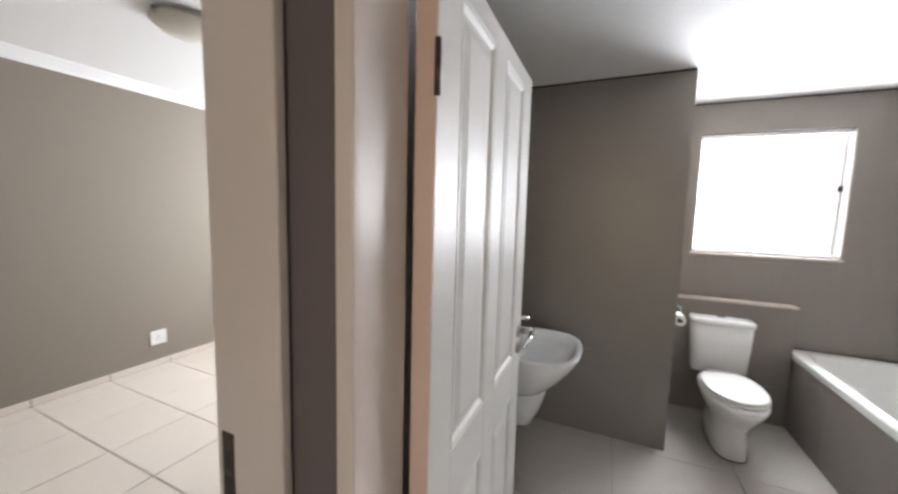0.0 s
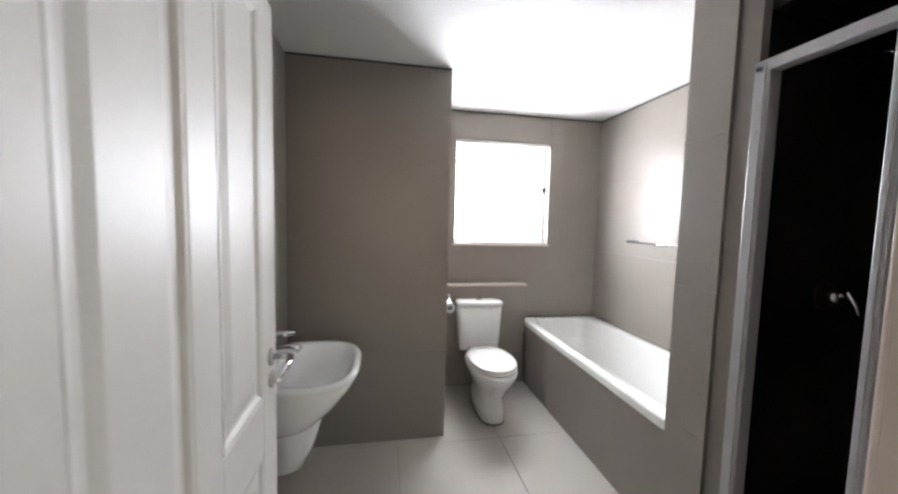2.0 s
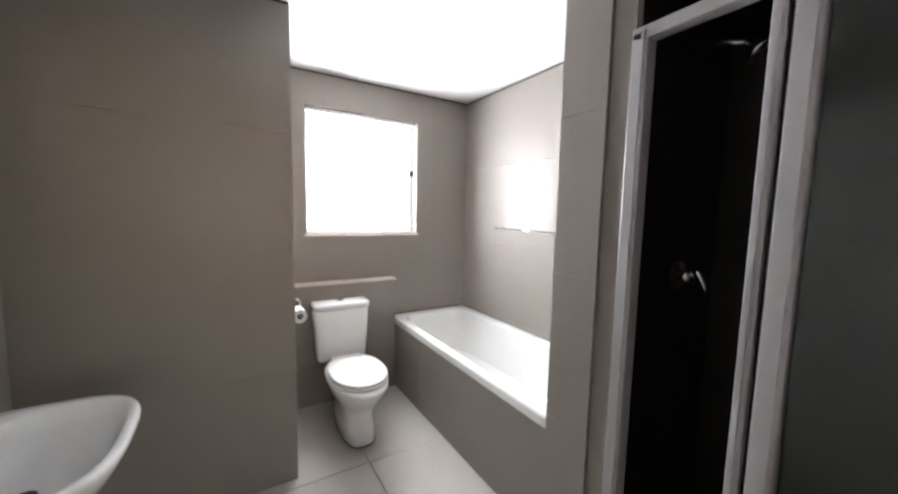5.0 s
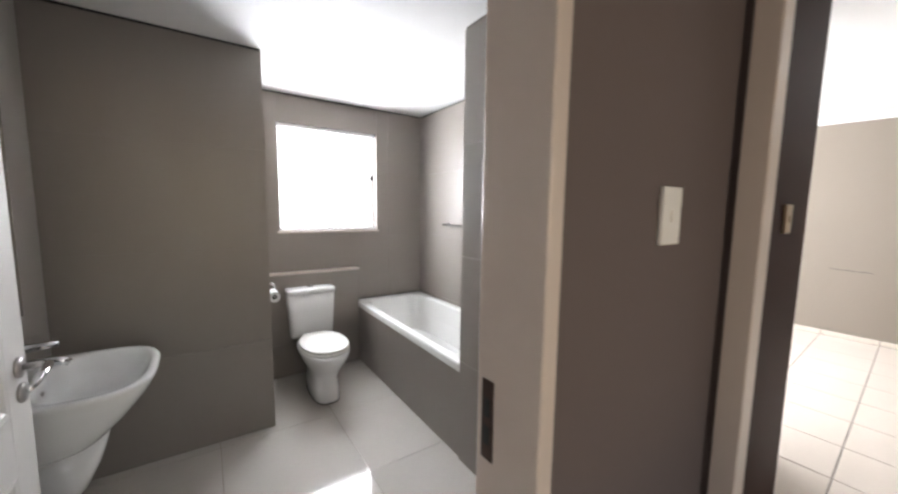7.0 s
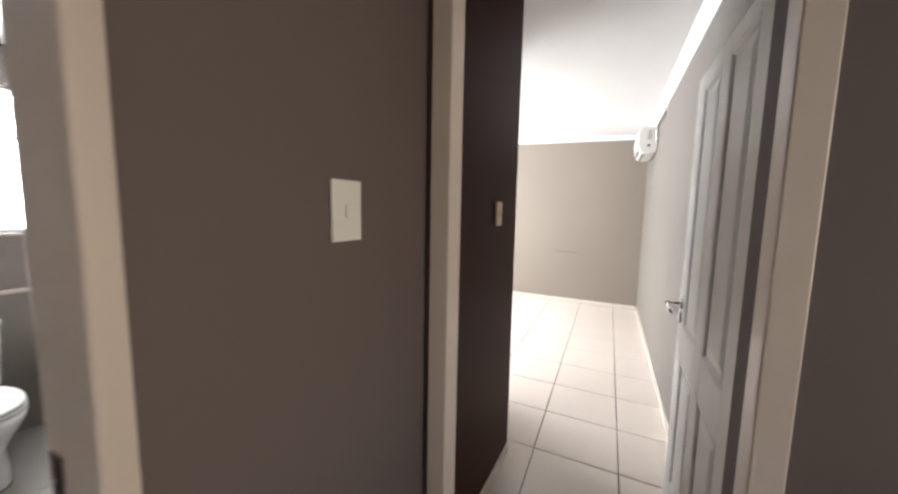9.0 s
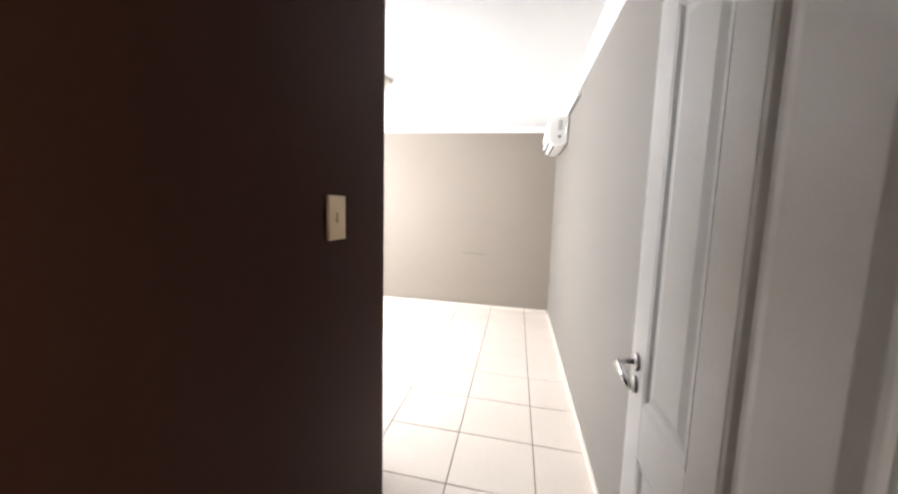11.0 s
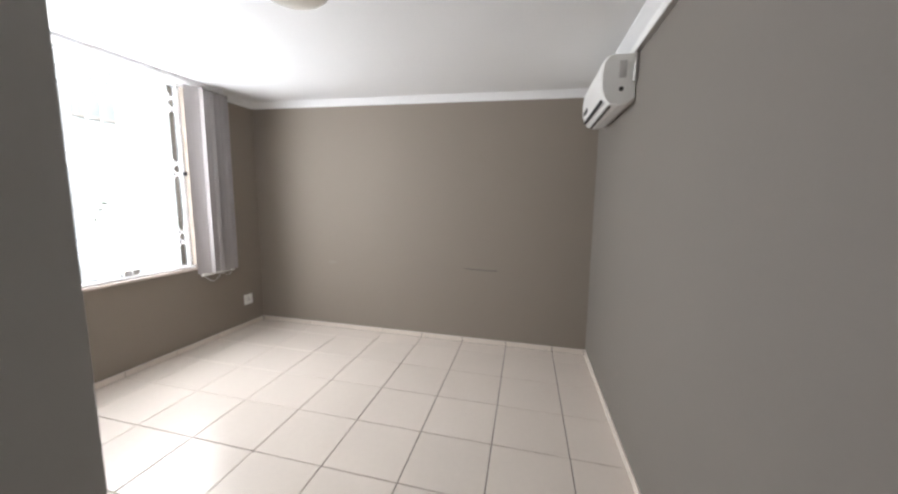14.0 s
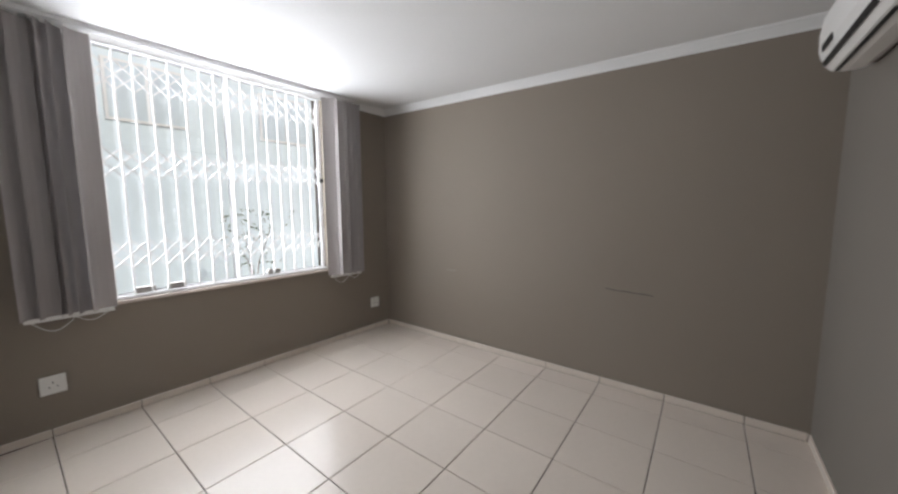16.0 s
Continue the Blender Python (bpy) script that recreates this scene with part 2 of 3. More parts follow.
wall_bath_north = wall_y("wall_bath_north", -0.15, 2.62, 3.755, 3.95, 2.8, GROUT_WALL, "taupe tiled bathroom wall with a window", [(1.138, 2.014, 1.252, 2.16)])
wall_x("wall_bath_west", -0.15, -0.042, 0.95, 3.755, 2.8, WALL_PALE, "pale taupe bathroom wall behind the basin")
wall_bath_east = wall_x("wall_bath_east", 2.505, 2.62, 0.95, 3.755, 2.8, GROUT_WALL, "taupe tiled bathroom wall beside the bath")
wall_partition = structure("wall_partition", box(-0.042, 0.936, 2.95, 3.755, 0, BATH_C), GROUT_WALL, "taupe tiled boxed-out bathroom wall", "wall")
wall_nib = structure("wall_nib", box(1.785, 2.505, 1.822, 2.015, 0, BATH_C), GROUT_WALL, "taupe tiled nib wall between bath and shower", "wall")
wall_ledge = structure("wall_ledge", box(0.937, 1.79, 3.665, 3.755, 0, 0.885), GROUT_WALL, "taupe tiled low ledge behind the toilet", "wall")
structure("ledge_trim", box(0.937, 1.795, 3.652, 3.75, 0.886, 0.9, 0.003), TRIM, "cream tile trim on top of the ledge", "trim")
structure("ceiling_bathroom", box(-0.042, 2.505, 0.95, 3.755, BATH_C, 2.8), CEIL, "white painted bathroom ceiling", "ceiling")

wall_y("wall_bed_north", 3.45, 7.0, 3.97, 4.17, 2.85, WALL, "taupe painted bedroom wall with a wide window", [(4.19, 5.95, 0.83, 2.615)])
wall_x("wall_bed_east", 6.797, 6.95, -0.1, 3.97, 2.85, WALL, "taupe painted bedroom end wall with a scratch")
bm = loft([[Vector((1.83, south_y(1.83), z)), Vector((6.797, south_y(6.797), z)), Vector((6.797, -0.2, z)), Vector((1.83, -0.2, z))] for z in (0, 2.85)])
structure("wall_bed_south", bm, WALL_SHADED, "taupe painted bedroom side wall with shade in its colour", "wall")
bm = loft([[Vector((x, -0.12, bed_ceiling(-0.12))), Vector((x, 3.97, bed_ceiling(3.97))), Vector((x, 3.97, 2.9)), Vector((x, -0.12, 2.9))] for x in (1.83, 6.797)])
structure("ceiling_bedroom", bm, CEIL, "white painted bedroom ceiling", "ceiling")
structure("wall_brown_panel", box(1.835, 2.862, 0.87, 0.95, 0, 2.6), BROWN, "dark brown glossy panel beside the bedroom door", "wall")
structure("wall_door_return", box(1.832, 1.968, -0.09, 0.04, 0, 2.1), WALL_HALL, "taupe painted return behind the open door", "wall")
structure("wall_recess_end", box(2.78, 2.862, 0.952, 1.42, 0, BED_C), CUPBOARD, "pale grey end of the recess", "wall")
structure("wall_bed_west", box(2.76, 3.6, 1.42, 3.97, 0, BED_C), CUPBOARD, "pale grey smooth wall of the bedroom recess", "wall")

wall_x("wall_side_west", -3.44, -3.29, -1.4, 4.1, 2.85, WALL, "taupe painted wall of the side room")
wall_y("wall_side_north", -3.29, -0.15, 3.95, 4.1, 2.85, WALL, "taupe painted wall of the side room with a window", [(-2.9, -1.1, 0.9, 2.3)])
wall_y("wall_side_south", -3.29, -0.15, -1.4, -1.3, 2.85, WALL, "taupe painted wall of the side room")
wall_x("wall_side_east", -0.15, -0.1, 0.95, 3.95, 2.85, WALL, "taupe painted wall of the side room")
structure("ceiling_side_room", box(-3.29, -0.15, -1.3, 3.95, 2.56, 2.9), CEIL, "white painted side room ceiling", "ceiling")


# Black strips drawn for the shade along the wall and ceiling joint.
for name, bm in (("ceiling_shade_north", box(0.93, 2.5, 3.748, 3.756, BATH_C - 0.011, BATH_C - 0.0005)), ("ceiling_shade_east", box(2.498, 2.506, 2.02, 3.745, BATH_C - 0.011, BATH_C - 0.0005)),
                 ("ceiling_shade_partition", box(-0.04, 0.938, 2.946, 2.952, BATH_C - 0.011, BATH_C - 0.0005))):
    structure(name, bm, BLACK, "black strip drawn for the shade under the bathroom ceiling", "trim")


# cornices: a cove of 7 cm
def cornice(name, a, b, inward, top, label, high=0.085):
    a, b, n = Vector(a), Vector(b), Vector(inward)
    prof = [(0, 0), (0, -0.085), (0.008, -0.085), (0.012, -0.066), (0.03, -0.045), (0.05, -0.022), (0.062, -0.012), (0.066, 0)]
    bm = loft([[Vector((p.x + n.x * d, p.y + n.y * d, (top(p.y) if callable(top) else top) + h * high / 0.085)) for d, h in prof] for p in (a, b)])
    return structure(name, bm, CEIL, label, "cornice")


cornice("cornice_bed_east", (6.797, 0.1), (6.797, 3.97), (-1, 0), bed_ceiling, "white moulded cornice", 0.062)
cornice("cornice_bed_south", (2.0, south_y(2.0)), (6.797, south_y(6.797)), (0, 1), bed_ceiling, "white moulded cornice", 0.062)
cornice("cornice_bed_north", (3.6, 3.97), (6.797, 3.97), (0, -1), bed_ceiling, "white moulded cornice", 0.062)
cornice("cornice_side_west", (-3.29, -1.3), (-3.29, 3.95), (1, 0), 2.56, "white moulded cornice")


# ---- doors ----
def door_frame(name, label, width, depth, m, strike_z=None, strike_left=False, high=2.04, face=0.045):
    """Opening from local x 0 to width; the wall runs from local y 0 to depth."""
    ob = thing(name, label, "door frame", kind="structure", at=m)
    t = 0.03
    for side, x0, x1 in (("l", -t, 0), ("r", width, width + t)):
        bm = box(x0, x1, -0.006, depth + 0.006, 0, high + t, 0.003)
        e0, e1 = (-face, 0.0) if side == "l" else (width, width + face)
        box(e0, e1, -0.016, -0.0005, 0, high + face, 0.004, bm=bm)
        box(e0, e1, depth + 0.0005, depth + 0.014, 0, high + face, 0.004, bm=bm)
        part("jamb", bm, TRIM, ob)
    bm = box(0, width, -0.006, depth + 0.006, high, high + t, 0.003)
    box(0, width, -0.016, -0.0005, high, high + face, 0.004, bm=bm)
    part("head", bm, TRIM, ob)
    if strike_z:
        x = 0.0 if strike_left else width
        s = 1 if strike_left else -1
        x0, x1 = sorted((x, x + s * 0.003))
        bm = box(x0, x1, depth - 0.036, depth - 0.004, strike_z - 0.08, strike_z + 0.08, 0.001)
        plate = part("strike_plate", bm, BRONZE, ob, "dark bronzed strike plate")
        for z in (-0.03, 0.025):
            x0, x1 = sorted((x + s * 0.002, x + s * 0.0045))
            part("latch_hole", box(x0, x1, depth - 0.028, depth - 0.012, strike_z + z - 0.018, strike_z + z + 0.018), BLACK, plate)
    return ob


door_frame("door_frame_bathroom", "cream painted frame of the bathroom doorway", 0.882, 0.13, pose(0.163, 0.82, 0), 1.06, face=0.036)
door_frame("door_frame_bedroom", "cream painted frame of the bedroom doorway", 0.69, 0.05, pose(1.78, 0.74, 0, 0, 0, -90), None, high=2.07, face=0.06)
door_frame("door_frame_side_room", "cream painted frame of the side room doorway", 0.822, 0.15, pose(0.0, -0.03, 0, 0, 0, 90), 1.0, face=0.022)


def lever_handle(leaf, x, y, z, out):
    """Rose, lever and key rose on the face at y, standing off by out (+1 or -1)."""
    h = part("handle", loft([[Vector((x + r * math.cos(a), y + out * d, z + r * math.sin(a))) for a in [2 * math.pi * i / 20 for i in range(20)]]
                             for r, d in ((0.026, 0), (0.026, 0.006), (0.022, 0.009))]), STEEL, leaf, "brushed steel rose", True)
    pts = [(x, y + out * 0.005, z), (x, y + out * 0.042, z), (x - 0.008, y + out * 0.055, z), (x - 0.03, y + out * 0.06, z + 0.002),
           (x - 0.075, y + out * 0.06, z - 0.002), (x - 0.11, y + out * 0.056, z - 0.012), (x - 0.125, y + out * 0.05, z - 0.02)]
    part("lever", tube(pts, [0.009, 0.009, 0.01, 0.01, 0.0095, 0.009, 0.006], 12), CHROME, h, "curved chrome lever", True)
    part("key_rose", loft([[Vector((x + r * math.cos(a), y + out * d, z - 0.066 + r * math.sin(a))) for a in [2 * math.pi * i / 20 for i in range(20)]]
                           for r, d in ((0.025, 0), (0.025, 0.006), (0.021, 0.009))]), STEEL, h, "", True)


def panel_door(name, label, width, high, m, material=None):
    """Four-panel leaf: hinge at local x 0, thickness from y 0 to 0.04."""
    ob = thing(name, label, "door", kind="structure", at=m)
    t, st, mid = 0.044, 0.115, 0.105
    half = (width - 2 * st - mid) / 2
    cols = [(st, st + half), (st + half + mid, width - st)]
    rows_ = [(0.22, 0.80), (0.955, high - 0.06)]
    bm = box(0.002, width - 0.002, 0.011, t - 0.011, 0.012, high - 0.002)
    stiles, rails = [], []
    xs = [(0, st), (cols[0][1], cols[1][0]), (width - st, width)]
    for x0, x1 in xs:
        stiles.append(box(x0, x1, 0, t, 0.01, high, 0.002))
    for z0, z1 in ((0.01, 0.22), (0.80, 0.955), (high - 0.06, high)):
        for x0, x1 in cols:
            rails.append(box(x0 - 0.001, x1 + 0.001, 0.0002, t - 0.0002, z0, z1, 0.002))
    leaf = part("leaf", bm, material or LEAF, ob)
    for b in stiles:
        part("stile", b, material or LEAF, leaf)
    for b in rails:
        part("rail", b, material or LEAF, leaf)
    for x0, x1 in cols:
        for z0, z1 in rows_:
            rings = []
            for y, g in ((0.012, 0.002), (0.0, 0.002), (0.002, 0.012), (0.009, 0.022), (0.009, 0.034), (0.003, 0.058), (0.003, 0.06)):
                rings.append((y, g))
            for flip in (False, True):
                loops = [[Vector((a, t - y if flip else y, b)) for a, b in ((x0 + g, z0 + g), (x1 - g, z0 + g), (x1 - g, z1 - g), (x0 + g, z1 - g))] for y, g in rings]
                part("panel", loft(loops, cap0=False), material or LEAF, leaf)
    for out, y in ((1, t), (-1, 0)):
        lever_handle(ob, width - 0.05, y, 1.05, out)
    part("hinge_edge", box(-0.002, 0.0, 0.001, t - 0.001, 0.012, high - 0.002), EDGE, leaf, "pinkish cream painted hinge edge")
    part("lock_edge", box(width - 0.0005, width + 0.002, 0.009, 0.031, 0.93, 1.1, 0.0005), STEEL, leaf, "steel lock face plate")
    for z in (0.25, high - 0.25):
        part("hinge", tube([(-0.006, -0.004, z - 0.05), (-0.006, -0.004, z + 0.05)], 0.006, 10), BRONZE, ob, "dark steel butt hinge", True)
    return ob


panel_door("door_bathroom", "white painted four-panel bathroom door standing open", 0.825, 2.03, pose(0.214, 0.978, 0, 0, 0, 90))
panel_door("door_bedroom", "white painted four-panel bedroom door standing open", 0.845, 2.03, pose(1.985, -0.015, 0, 0, 0, 2.2))


# ---- switches and sockets ----
def wall_plate(name, label, category, w, h, m, rockers=1, socket=False, material=None, group=""):
    """A plate in the local x-z plane, its back at y 0, facing -y."""
    ob = thing(name, label, category, group, at=m)
    part("plate", box(-w / 2, w / 2, -0.011, -0.0005, -h / 2, h / 2, 0.003), material or PLASTIC, ob)
    if socket:
        for dx, dz, sw, sh in ((-0.018, -0.012, 0.006, 0.01), (0.018, -0.012, 0.006, 0.01), (0, 0.014, 0.006, 0.011)):
            part("pin_hole", box(dx - sw / 2, dx + sw / 2, -0.0125, -0.0105, dz - sh / 2, dz + sh / 2), BLACK, ob)
        part("rocker", box(w / 2 - 0.026, w / 2 - 0.01, -0.016, -0.0105, h / 2 - 0.034, h / 2 - 0.01, 0.002), material or PLASTIC, ob)
    else:
        for i in range(rockers):
            dz = (i - (rockers - 1) / 2) * 0.03
            part("rocker", box(-0.009, 0.009, -0.0165, -0.0105, dz - 0.013, dz + 0.013, 0.002), material or PLASTIC, ob)
    return ob


wall_plate("light_switch", "white plastic light switch on the hall wall", "switch", 0.082, 0.124, pose(1.446, 0.82, 1.45))
wall_plate("light_switch", "yellowed cream light switch on the brown panel", "switch", 0.08, 0.115, pose(2.545, 0.87, 1.437), material=CREAM_PLASTIC)
wall_plate("power_socket", "white plastic power socket below the window", "socket", 0.12, 0.12, pose(3.9, 3.97, 0.35), socket=True, group="power sockets")
wall_plate("power_socket", "white plastic power socket near the corner", "socket", 0.12, 0.12, pose(6.565, 3.97, 0.33), socket=True, group="power sockets")
wall_plate("power_socket", "white plastic power socket on the side room wall", "socket", 0.13, 0.13, pose(-3.29, 2.23, 0.27, 0, 0, 90), socket=True, group="power sockets")


# ---- bathroom ----
def toilet():
    ob = thing("toilet", "white ceramic close-coupled toilet with closed lid", "toilet", at=pose(1.33, 3.66, 0))
    bowl = [ring(0, -0.4, 0.095, 0.235, 0.0, 3), ring(0, -0.4, 0.1, 0.24, 0.012, 3), ring(0, -0.39, 0.1, 0.235, 0.1, 3), ring(0, -0.385, 0.097, 0.225, 0.18, 2.8),
            ring(0, -0.41, 0.125, 0.26, 0.25, 2.5), ring(0, -0.435, 0.16, 0.3, 0.32, 2.3), ring(0, -0.45, 0.175, 0.32, 0.365, 2.2), ring(0, -0.45, 0.178, 0.322, 0.385, 2.2), ring(0, -0.45, 0.172, 0.316, 0.392, 2.2)]
    part("bowl", loft(bowl), CERAMIC, ob, "", True)
    part("seat", loft([ring(0, -0.485, rx, ry, z, 2.15) for rx, ry, z in ((0.168, 0.25, 0.394), (0.176, 0.258, 0.4), (0.176, 0.258, 0.41), (0.17, 0.252, 0.414))]), PLASTIC, ob, "", True)
    part("lid", loft([ring(0, -0.485, rx, ry, z, 2.15) for rx, ry, z in ((0.166, 0.248, 0.416), (0.173, 0.255, 0.421), (0.173, 0.255, 0.43), (0.164, 0.246, 0.438), (0.1, 0.16, 0.441))]), PLASTIC, ob, "smooth white closed lid", True)
    part("hinge_block", box(-0.1, 0.1, -0.245, -0.2, 0.39, 0.425, 0.008), PLASTIC, ob)
    body = [ring(0, -0.085, 0.165, 0.075, 0.375, 6), ring(0, -0.086, 0.172, 0.08, 0.39, 6), ring(0, -0.085, 0.184, 0.082, 0.6, 6), ring(0, -0.084, 0.19, 0.083, 0.735, 6)]
    tank = part("cistern", loft(body), CERAMIC, ob, "", True)
    part("cistern_lid", loft([ring(0, -0.086, rx, ry, z, 6) for rx, ry, z in ((0.19, 0.085, 0.737), (0.197, 0.09, 0.742), (0.197, 0.09, 0.768), (0.19, 0.084, 0.78), (0.12, 0.05, 0.784))]), CERAMIC, tank, "", True)
    part("flush_button", loft([ring(0, -0.085, r, r, z, 2, 20) for r, z in ((0.026, 0.782), (0.026, 0.788), (0.02, 0.791))]), CHROME, tank, "round chrome flush button", True)
    part("foot_seal", loft([ring(0, -0.4, 0.101, 0.241, z, 3) for z in (-0.004, 0.006)]), BLACK, ob, "dark sealant round the foot")
    return ob


toilet()


def basin():
    ob = thing("wash_basin", "white ceramic wash basin on a half pedestal", "basin", at=pose(-0.042, 2.25, 0))
    k = 48
    outer = [ring(0.15, 0, 0.14, 0.14, 0.58, 2.6, k), ring(0.165, 0, 0.16, 0.175, 0.615, 2.6, k), ring(0.2, 0, 0.198, 0.222, 0.69, 2.7, k), ring(0.228, 0, 0.226, 0.252, 0.765, 2.8, k),
             ring(0.24, 0, 0.238, 0.268, 0.815, 3, k), ring(0.24, 0, 0.238, 0.27, 0.826, 3, k), ring(0.241, 0, 0.232, 0.264, 0.833, 3, k),
             ring(0.297, 0, 0.16, 0.238, 0.833, 2.8, k), ring(0.297, 0, 0.15, 0.228, 0.826, 2.8, k), ring(0.29, 0, 0.14, 0.205, 0.78, 2.6, k),
             ring(0.28, 0, 0.12, 0.165, 0.735, 2.4, k), ring(0.262, 0, 0.07, 0.08, 0.712, 2.2, k), ring(0.262, 0, 0.024, 0.024, 0.708, 2, k)]
    part("bowl", loft(outer), CERAMIC, ob, "", True)
    part("half_pedestal", loft([ring(0.13, 0, 0.122, 0.125, 0.42, 3.4), ring(0.132, 0, 0.13, 0.133, 0.426, 3.4), ring(0.148, 0, 0.146, 0.145, 0.5, 3.2), ring(0.16, 0, 0.158, 0.155, 0.6, 3)]), CERAMIC, ob, "", True)
    part("waste", loft([ring(0.262, 0, r, r, z, 2, 24) for r, z in ((0.026, 0.7085), (0.026, 0.7115), (0.019, 0.712))]), BLACK, ob, "dark open plug hole", True)
    part("overflow", tube([(0.148, 0, 0.785), (0.157, 0, 0.783)], 0.008, 14), STEEL, ob, "small round overflow")
    return ob


basin()
tap = thing("basin_mixer_tap", "chrome single-lever mixer tap on the basin", "tap", at=pose(0.045, 2.25, 0.833) @ Matrix.Scale(1.12, 4))
part("body", tube([(0, 0, -0.002), (0, 0, 0.008), (0, 0, 0.012), (0.002, 0, 0.06), (0.004, 0, 0.085), (0.004, 0, 0.092)], [0.029, 0.029, 0.024, 0.024, 0.026, 0.02], 20), CHROME, tap, "", True)
part("spout", tube([(0.005, 0, 0.045), (0.04, 0, 0.056), (0.085, 0, 0.06), (0.115, 0, 0.055), (0.125, 0, 0.045)], [0.019, 0.017, 0.015, 0.014, 0.012], 14), CHROME, tap, "", True)
part("lever", tube([(0.0, 0, 0.093), (0.02, 0, 0.106), (0.06, 0, 0.112), (0.105, 0, 0.113)], [0.02, 0.018, 0.013, 0.009], 14, flat=0.45), CHROME, tap, "", True)

mirror = thing("wall_mirror", "frameless wall mirror above the basin", "mirror", at=pose(-0.042, 2.2, 0))
part("glass", box(0.001, 0.007, -0.46, 0.47, 0.985, 2.08, 0.002), MIRROR, mirror)


def bathtub():
    ob = thing("bathtub", "white built-in acrylic bathtub in a tiled surround", "bathtub", at=pose(2.143, 2.885, 0))
    k = 56
    rx, ry = 0.356, 0.866
    rings = [ring(0, 0, rx - 0.004, ry, 0.52, 40, k), ring(0, 0, rx, ry, 0.525, 40, k), ring(0, 0, rx, ry, 0.565, 40, k), ring(0, 0, rx - 0.006, ry - 0.004, 0.573, 36, k),
             ring(0, 0, rx - 0.055, ry - 0.06, 0.573, 8, k), ring(0, 0, rx - 0.068, ry - 0.075, 0.562, 7, k), ring(0, 0, rx - 0.085, ry - 0.11, 0.4, 6, k),
             ring(0, 0, rx - 0.11, ry - 0.17, 0.24, 5, k), ring(0, 0, rx - 0.16, ry - 0.25, 0.2, 4, k)]
    part("tub", loft(rings, cap0=False), ACRYLIC, ob, "", False)
    part("waste", loft([ring(0, 0.5, r, r, z, 2, 20) for r, z in ((0.03, 0.2), (0.03, 0.204), (0.02, 0.205))]), CHROME, ob, "chrome waste", True)
    part("sealant", box(-rx + 0.01, rx - 0.03, ry - 0.008, ry - 0.001, 0.572, 0.579), BLACK, ob, "dark sealant line along the wall")
    return ob


bathtub()
wall_apron = structure("wall_bath_apron", box(1.797, 1.83, 2.02, 3.66, 0, 0.518), GROUT_WALL, "taupe tiled side of the bath surround", "wall")

rail = thing("towel_rail", "slim chrome towel rail on the bathroom wall", "towel rail")
part("bar", tube([(2.435, 2.5, 1.316), (2.435, 3.21, 1.316)], 0.007, 12), CHROME, rail, "", True)
for y in (2.53, 3.2):
    part("bracket", tube([(2.5, y, 1.316), (2.495, y, 1.316), (2.494, y, 1.316), (2.43, y, 1.316)], [0.02, 0.02, 0.009, 0.009], 14), CHROME, rail, "", True)

holder = thing("toilet_roll_holder", "chrome toilet roll holder on the tiled wall", "roll holder")
part("plate", box(0.9415, 0.949, 3.06, 3.12, 0.915, 0.965, 0.003), CHROME, holder)
part("arm", tube([(0.945, 3.09, 0.94), (0.985, 3.09, 0.935), (0.99, 3.09, 0.885), (0.985, 3.14, 0.868), (0.98, 3.135, 0.86), (0.978, 3.02, 0.858)], 0.005, 10), CHROME, holder, "", True)
roll = thing("toilet_roll", "part-used white toilet roll on its holder", "toilet roll")
part("paper", loft([[Vector((0.978 + r * math.cos(a), y, 0.856 + r * math.sin(a))) for a in [2 * math.pi * i / 28 for i in range(28)]] for r, y in ((0.016, 3.03), (0.036, 3.03), (0.036, 3.13), (0.016, 3.13))], False, False), PAPER, roll)
part("core", loft([[Vector((0.978 + 0.016 * math.cos(a), y, 0.856 + 0.016 * math.sin(a))) for a in [2 * math.pi * i / 20 for i in range(20)]] for y in (3.034, 3.126)]), BLACK, roll, "dark cardboard core")
part("sheet", box(0.9445, 0.9465, 3.03, 3.13, 0.74, 0.856), PAPER, roll)

# shower
shower = thing("shower_screen", "white framed shower screen with tinted glass", "shower screen")
X = 1.8
for y0, y1, z1, wide in ((1.69, 1.742, 2.0, 0.05), (1.368, 1.398, 1.97, 0.03), (1.3, 1.353, 1.97, 0.045), (0.955, 0.985, 1.97, 0.04)):
    bm = box(X - wide / 2, X + wide / 2, y0, y1, 0.08, z1, 0.004)
    box(X - wide / 2 - 0.004, X - wide / 2, y0 + 0.012, y0 + 0.02, 0.08, z1, bm=bm)
    part("upright", bm, ALU_SHADED, shower)
part("top_rail", box(X - 0.025, X + 0.025, 0.955, 1.742, 1.972, 2.012, 0.004), ALU_SHADED, shower)
part("bottom_rail", box(X - 0.03, X + 0.03, 0.955, 1.742, 0.08, 0.115, 0.004), ALU_SHADED, shower)
part("fixed_pane", box(X - 0.003, X + 0.003, 0.985, 1.3, 0.115, 1.97), SHOWER_GLASS, shower, "greenish tinted glass pane").visible_shadow = False
part("screw", tube([(X - 0.027, 1.715, 1.88), (X - 0.024, 1.715, 1.88)], 0.005, 10), STEEL, shower)
part("screw", tube([(X - 0.027, 1.715, 1.0), (X - 0.024, 1.715, 1.0)], 0.005, 10), STEEL, shower)
